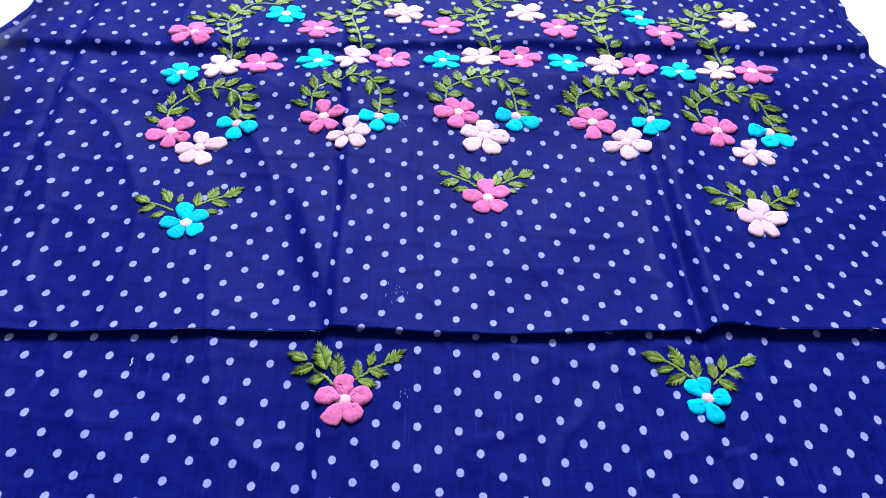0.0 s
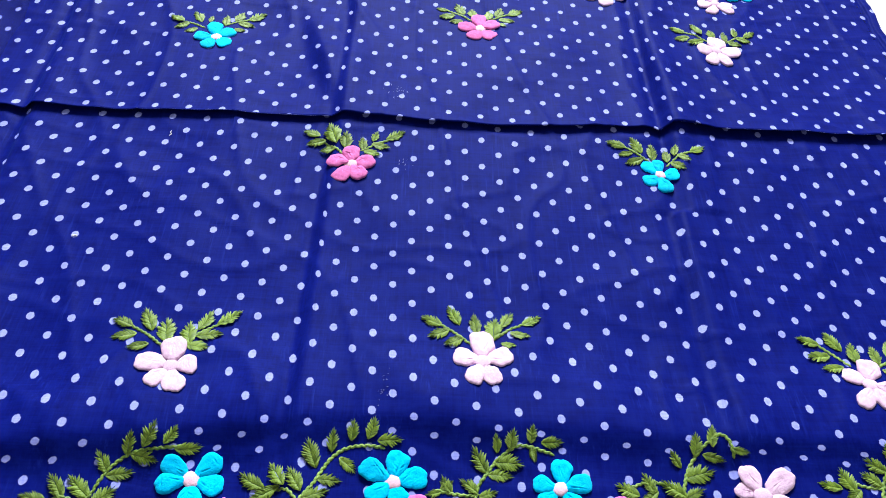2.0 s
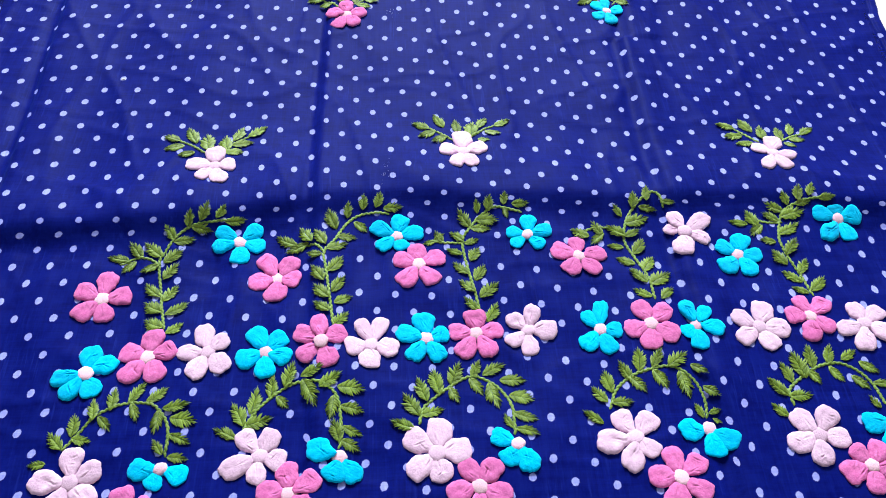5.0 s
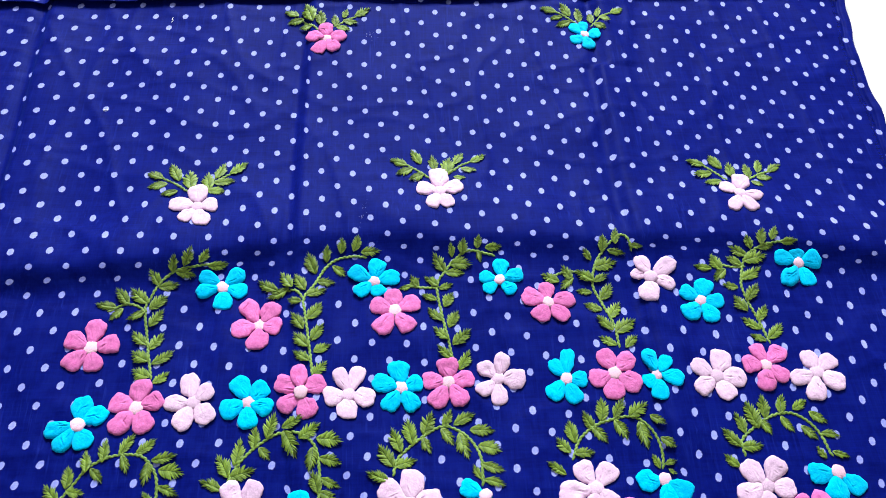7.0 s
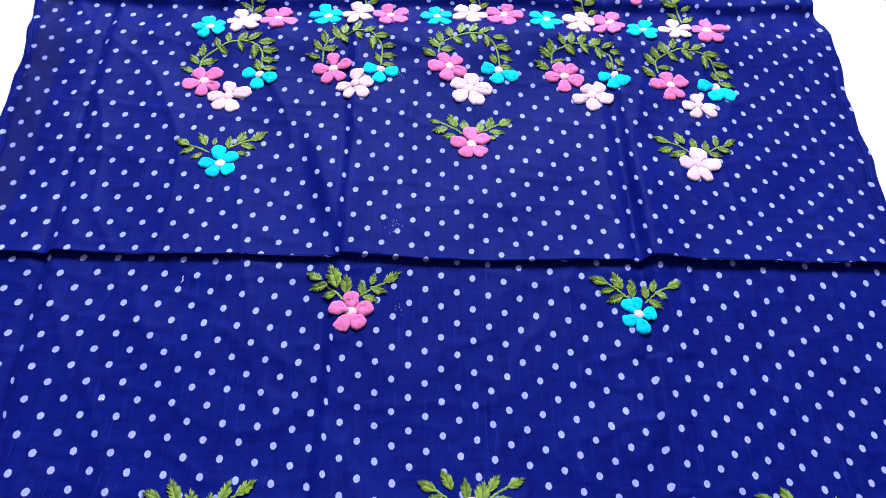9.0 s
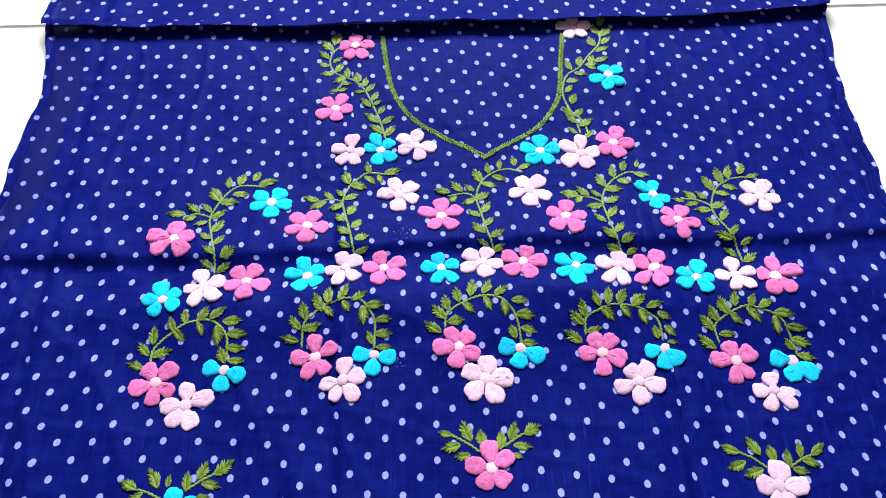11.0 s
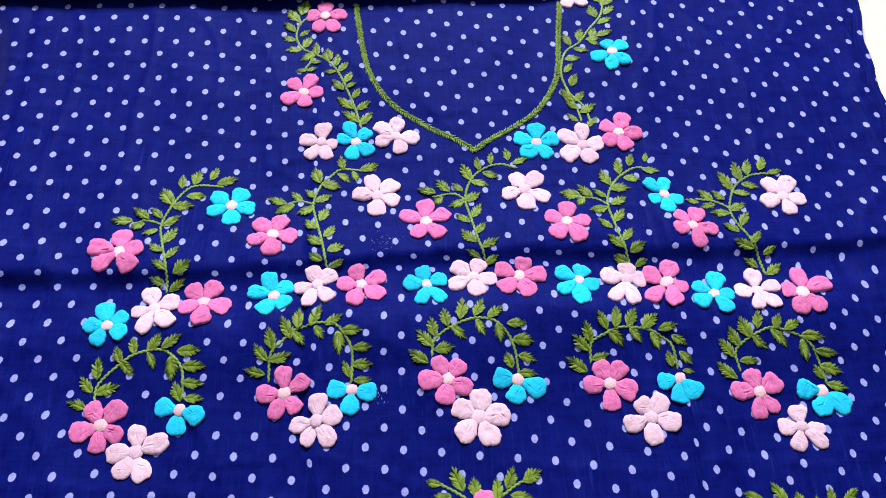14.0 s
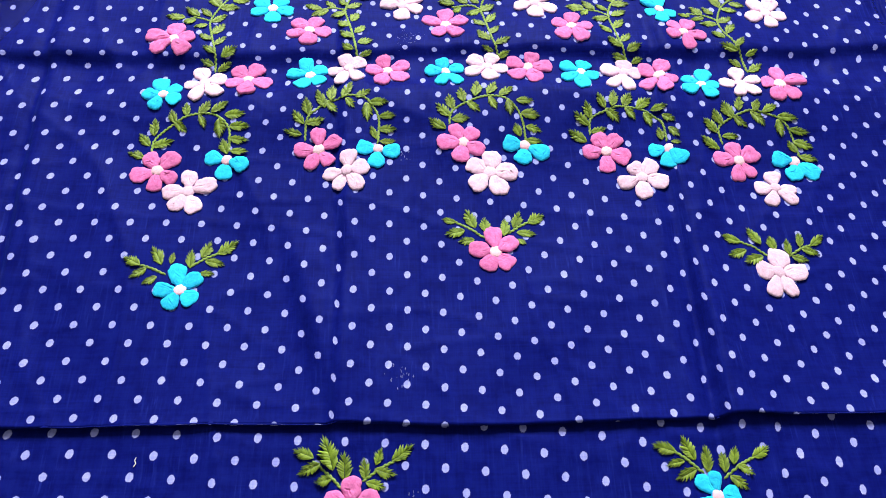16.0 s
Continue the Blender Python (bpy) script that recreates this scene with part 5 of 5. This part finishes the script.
# neck vine
flower(-0.0133, 0.7894, PINK, (165, 21.4), (92, 23.9), (17, 25.4), (-56, 25.5), (-118, 23.5), layer=1)
flower(-0.0341, 0.6813, PINK, (133, 23.8), (69, 26.6), (-0, 20.5), (-84, 20.0), (-149, 26.7))
vine([(0.0258, 0.6341), (0.0203, 0.6578), (0.0121, 0.6823), (0.0017, 0.7086), (-0.0099, 0.7247), (-0.0241, 0.7370), (-0.0369, 0.7439), (-0.0449, 0.7611), (-0.0424, 0.7798), (-0.0342, 0.7898)])
branch([(-0.0241, 0.7370), (-0.0299, 0.7219), (-0.0348, 0.7138)])
leaves((-0.0398, 0.7962, 77, 23.6), (-0.0427, 0.7857, 123, 24.7), (-0.0475, 0.7713, 132, 18.6), (-0.0469, 0.7570, 156, 15.5), (-0.0400, 0.7426, -170, 16.5), (-0.0407, 0.7638, 36, 14.1), (-0.0359, 0.7466, 63, 17.4), (-0.0262, 0.7370, -141, 17.1), (-0.0219, 0.7353, 92, 18.3), (-0.0078, 0.7247, 99, 18.1))
leaves((-0.0005, 0.7179, 83, 16.4), (0.0027, 0.7099, 47, 15.6), (-0.0014, 0.7086, -175, 12.8), (0.0100, 0.6940, 65, 15.8), (0.0070, 0.6837, 133, 17.7), (0.0111, 0.6862, 31, 11.9), (0.0183, 0.6731, 60, 14.4), (0.0173, 0.6592, 140, 22.4), (0.0223, 0.6577, 32, 17.5), (-0.0317, 0.7138, -164, 12.8))
leaves((-0.0317, 0.7124, 16, 11.8), (-0.0279, 0.7247, -7, 12.2), (0.0233, 0.6416, 143, 21.4), (0.0263, 0.6377, 52, 19.6))
# neck vine, other side
flower(0.2713, 0.8190, PALE, (161, 24), (90, 24), (18, 24), (-57, 24), (-118, 25), layer=1)
flower(0.3025, 0.7232, BLUE, (108, 18.7), (41, 23.4), (-45, 24.6), (-97, 25.5), (-163, 24.9))
vine([(0.2666, 0.6330), (0.2632, 0.6507), (0.2549, 0.6638), (0.2492, 0.6706), (0.2434, 0.6931), (0.2463, 0.7145), (0.2538, 0.7307), (0.2694, 0.7425), (0.2819, 0.7604), (0.2987, 0.7832), (0.3033, 0.8047), (0.2967, 0.8251)])
leaves((0.3051, 0.8214, 73, 23.6), (0.3011, 0.8048, 113, 20.6), (0.3050, 0.8014, 49, 21.9), (0.2927, 0.7805, 104, 19.3), (0.3033, 0.7845, 45, 18.6), (0.2943, 0.7700, 26, 18.8), (0.2900, 0.7499, 19, 19.6), (0.2832, 0.7474, 70, 16.5), (0.2801, 0.7419, -38, 12.2), (0.2774, 0.7449, -3, 15.0))
leaves((0.2688, 0.7453, 75, 17.6), (0.2582, 0.7388, 105, 18.5), (0.2627, 0.7330, -23, 16.4), (0.2509, 0.7170, 6, 16.7), (0.2472, 0.6983, 48, 15.6), (0.2521, 0.6808, 64, 17.2))
# neck flowers
flower(-0.0146, 0.6154, PALE, (166, 23.1), (86, 23.7), (-11, 17.3), (-72, 23.4), (-125, 24.6))
flower(0.0208, 0.6149, BLUE, (165, 20.8), (112, 26.8), (45, 20.4), (-43, 22.4), (-107, 23.1))
flower(0.0620, 0.6215, PALE, (144, 26.1), (83, 23.6), (-8, 25.0), (-73, 23.0), (-159, 22.8))
flower(0.2071, 0.6068, BLUE, (161, 24.7), (86, 24.9), (11, 24.2), (-59, 23.9), (-126, 24.3))
# flower row and neckline
flower(-0.2004, 0.4116, BLUE, (175, 22.1), (106, 27.6), (35, 20.4), (-29, 21.0), (-122, 20.7))
flower(-0.1608, 0.4278, PALE, (106, 23.6), (26, 23.4), (-48, 26.3), (-111, 27.9), (-168, 21.2))
flower(-0.1172, 0.4336, PINK, (131, 24.5), (62, 23.7), (-17, 25.8), (-88, 27.5), (-163, 24.2))
flower(0.2545, 0.6008, PALE, (141, 30.0), (85, 27.8), (4, 21.8), (-72, 23.4), (-148, 27.7))
flower(0.2938, 0.6152, PINK, (143, 21.6), (70, 27.3), (-3, 25.3), (-72, 23.3), (-139, 22.6))
neckline([(0.0211, 0.8112), (0.0250, 0.7710), (0.0315, 0.7218), (0.0415, 0.6903), (0.0617, 0.6594), (0.0958, 0.6323), (0.1180, 0.6171), (0.1414, 0.5986)])
neckline([(0.1414, 0.5986), (0.1639, 0.6147), (0.1949, 0.6342), (0.2179, 0.6548), (0.2331, 0.6802), (0.2403, 0.7030), (0.2478, 0.7593), (0.2550, 0.8075)])
# lower end of the neck vine
vine([(0.2468, 0.6786), (0.2491, 0.6672), (0.2553, 0.6477), (0.2575, 0.6320)])
leaves((0.2520, 0.6606, 130, 19.9), (0.2546, 0.6605, 49, 16.4), (0.2555, 0.6493, 137, 17.1), (0.2586, 0.6444, 31, 19.7), (0.2530, 0.6323, 135, 14.0), (0.2631, 0.6241, 51, 17.2))
# single sprays: two leafy twigs that spread from a flower like a V
sprig([(-0.1278, -0.2107), (-0.1402, -0.2012), (-0.1527, -0.1938)])
leaves((-0.1535, -0.1935, 158, 17.1), (-0.1487, -0.2013, -165, 18.3), (-0.1373, -0.2108, -161, 15.7), (-0.1373, -0.1961, 113, 23.4), (-0.1243, -0.2069, 98, 23.9))
sprig([(-0.1091, -0.2069), (-0.0985, -0.1973), (-0.0879, -0.1897)])
leaves((-0.1064, -0.2085, 99, 22.3), (-0.1011, -0.1945, 71, 20.7), (-0.0871, -0.1894, 43, 21.3), (-0.1008, -0.2021, 4, 19.4), (-0.1075, -0.2111, -12, 18.0))
flower(-0.1145, -0.2326, PALE, (165, 28.1), (95, 29.4), (14, 19.1), (-71, 25.6), (-128, 22.6))
sprig([(0.1058, -0.2029), (0.0949, -0.1928), (0.0840, -0.1846)])
leaves((0.0840, -0.1849, 154, 17.7), (0.0897, -0.1913, -158, 17.6), (0.1010, -0.1987, -154, 16.4), (0.0983, -0.1837, 113, 20.4), (0.1121, -0.1926, 95, 19.9))
sprig([(0.1251, -0.1983), (0.1372, -0.1884), (0.1493, -0.1804)])
leaves((0.1252, -0.1973, 84, 21.7), (0.1328, -0.1851, 61, 18.3), (0.1493, -0.1806, 29, 17.4), (0.1390, -0.1918, -10, 16.0), (0.1315, -0.2023, -10, 11.6))
flower(0.1160, -0.2220, PALE, (164, 23.5), (89, 30.6), (21, 24.4), (-63, 22.7), (-115, 23.4))
sprig([(0.4005, -0.2120), (0.3911, -0.2016), (0.3817, -0.1932)])
leaves((0.3815, -0.1934, 162, 17.8), (0.3867, -0.2046, -174, 18.8), (0.3944, -0.2147, -168, 17.8), (0.3991, -0.1968, 117, 19.7), (0.4070, -0.2097, 89, 19.6))
sprig([(0.4242, -0.2132), (0.4350, -0.2075), (0.4458, -0.2037)])
leaves((0.4242, -0.2108, 91, 18.3), (0.4343, -0.2042, 75, 17.6), (0.4456, -0.2039, 35, 18.6), (0.4321, -0.2122, -4, 15.1), (0.4251, -0.2175, -34, 12.0))
flower(0.4084, -0.2331, PALE, (138, 21.2), (72, 26.0), (-18, 21.2), (-73, 25.9), (-119, 25.9))
sprig([(-0.1732, 0.2061), (-0.1847, 0.2120), (-0.1962, 0.2158)])
leaves((-0.1961, 0.2156, 152, 17.9), (-0.1900, 0.2118, -142, 17.2), (-0.1795, 0.2031, -146, 14.3), (-0.1771, 0.2173, 120, 21.5), (-0.1683, 0.2173, 82, 11.8))
sprig([(-0.1487, 0.2155), (-0.1380, 0.2235), (-0.1272, 0.2294)])
leaves((-0.1511, 0.2139, 89, 18.7), (-0.1415, 0.2250, 70, 18.2), (-0.1272, 0.2292, 40, 22.0), (-0.1372, 0.2202, -11, 17.5), (-0.1412, 0.2071, 0, 13.0))
flower(-0.1567, 0.1896, BLUE, (180, 23.4), (105, 27.9), (48, 23.2), (-39, 18.9), (-120, 21.6))
sprig([(0.1159, 0.2416), (0.1032, 0.2511), (0.0905, 0.2586)])
leaves((0.0905, 0.2584, 165, 13.5), (0.0976, 0.2482, -169, 18.0), (0.1066, 0.2384, -174, 14.8), (0.1081, 0.2533, 110, 21.3), (0.1198, 0.2465, 96, 17.8))
sprig([(0.1404, 0.2471), (0.1512, 0.2547), (0.1620, 0.2602)])
leaves((0.1354, 0.2438, 83, 19.8), (0.1456, 0.2543, 71, 18.4), (0.1600, 0.2586, 28, 18.0), (0.1489, 0.2475, -8, 17.7), (0.1473, 0.2389, -26, 9.9))
flower(0.1266, 0.2254, PINK, (169, 25.3), (94, 27.4), (33, 24.6), (-50, 22.0), (-116, 22.3))
sprig([(0.3780, 0.2171), (0.3665, 0.2259), (0.3550, 0.2327)])
leaves((0.3549, 0.2325, 157, 17.8), (0.3581, 0.2229, -161, 18.2), (0.3718, 0.2152, -162, 19.1), (0.3728, 0.2297, 116, 19.8), (0.3863, 0.2238, 100, 15.3))
sprig([(0.4007, 0.2181), (0.4115, 0.2244), (0.4223, 0.2286)])
leaves((0.3991, 0.2191, 92, 15.9), (0.4100, 0.2261, 85, 15.6), (0.4222, 0.2284, 38, 18.0), (0.4119, 0.2231, -17, 17.4), (0.4018, 0.2155, -18, 15.0))
flower(0.3846, 0.1996, PALE, (173, 21.3), (78, 24.7), (-0, 27.4), (-65, 26.8), (-113, 28.7))
sprig([(-0.0079, 0.0096), (-0.0196, 0.0225), (-0.0312, 0.0333)])
leaves((-0.0321, 0.0356, 157, 17.4), (-0.0265, 0.0300, -154, 19.1), (-0.0160, 0.0180, -173, 14.6), (-0.0150, 0.0259, 109, 28.6), (-0.0054, 0.0170, 93, 21.5))
sprig([(0.0102, 0.0162), (0.0224, 0.0247), (0.0345, 0.0312)])
leaves((0.0109, 0.0170, 95, 17.6), (0.0195, 0.0284, 73, 14.0), (0.0330, 0.0320, 36, 20.5), (0.0196, 0.0240, -15, 17.3), (0.0125, 0.0136, -17, 15.8))
flower(0.0007, -0.0046, PINK, (160, 23.5), (92, 23.7), (19, 23.0), (-54, 21.3), (-121, 23.7))
sprig([(0.2798, 0.0175), (0.2697, 0.0269), (0.2597, 0.0343)])
leaves((0.2596, 0.0341, 161, 18.6), (0.2660, 0.0261, -167, 14.9), (0.2747, 0.0192, -158, 18.7), (0.2748, 0.0279, 112, 21.1), (0.2847, 0.0182, 88, 21.5))
sprig([(0.2990, 0.0135), (0.3106, 0.0213), (0.3221, 0.0271)])
leaves((0.2993, 0.0181, 92, 17.0), (0.3052, 0.0232, 73, 14.4), (0.3223, 0.0279, 31, 17.7), (0.3082, 0.0207, -39, 14.4), (0.3013, 0.0123, -44, 16.7))
flower(0.2893, -0.0020, BLUE, (133, 21.8), (91, 20.3), (3, 17.2), (-84, 23.2), (-144, 20.0))

# ---- lint and specks on the cloth ----
def lint(points, width, label):
    bm = bmesh.new()
    for p, a in spline(points, 0.0009):
        stitch(bm, turned(p.x, p.y, a, None, 0.0006), 0.0016, width, width * 0.5)
    return tagged(new("lint", mesh_of("lint", bm, LINT)), label, "lint")


lint([(-0.1735, 0.0322), (-0.1722, 0.0345), (-0.1732, 0.0368), (-0.1724, 0.0392)], 0.0007, "short white thread of lint lying on navy cloth")
# white fleck added in place of one printed dot that is whiter
lint([(-0.2262, -0.0996), (-0.2240, -0.0988), (-0.2222, -0.0998)], 0.0014, "tiny white fleck over a whiter printed dot on navy cloth")


def lint_specks(x, y, across, along, count, streak, label):
    """A patch of small pale flecks or short streaks laid on the cloth."""
    rng = random.Random(round(1000 * (x + y)))
    bm = bmesh.new()
    for _ in range(count):
        px, py = x + rng.gauss(0, across), y + rng.gauss(0, along)
        size = rng.uniform(0.0004, 0.0011)
        turn = 90 + rng.uniform(-12, 12) if streak else rng.uniform(0, 180)
        stitch(bm, turned(px, py, turn, None, 0.0002), size * (2.6 if streak else 1.3), size * 0.7, size * 0.25)
    return tagged(new("lint_specks", mesh_of("lint_specks", bm, FLECK)), label, "lint", kind="stuff")


lint_specks(0.0479, 0.4897, 0.0065, 0.0065, 46, False, "cluster of pale specks on navy cloth")
lint_specks(0.0393, 0.1030, 0.0060, 0.0050, 22, True, "short pale streaks on navy cloth")
lint_specks(0.0425, -0.2500, 0.0025, 0.0060, 16, False, "small cluster of pale specks on navy cloth")
lint_specks(0.0475, 0.0010, 0.0050, 0.0045, 10, True, "short pale streaks on navy cloth")
lint_specks(0.0409, 0.3340, 0.0065, 0.0045, 14, True, "short pale streaks on navy cloth")

# ---- floor tiles, 80 cm, laid with thin joints ----
TILE, JOINT = 0.79, 0.0036
bm = bmesh.new()
box(bm, JOINT / 2, JOINT / 2, -0.008, TILE - JOINT / 2, TILE - JOINT / 2, 0.0)
bmesh.ops.bevel(bm, geom=bm.edges[:], offset=0.0012, segments=1, affect="EDGES")
TILE_MESH = mesh_of("tile", bm, MARBLE, False)
for i in range(-4, 3):
    for j in range(-4, 6):
        x, y = 0.705 + i * TILE, 0.066 + j * TILE
        if x > X0 - 0.01 and x + TILE < X1 + 0.01 and y > Y0 - 0.01 and y + TILE < Y1 + 0.01:
            put_under(new("tile", TILE_MESH), floor, Matrix.Translation((x, y, FLOOR_Z)))
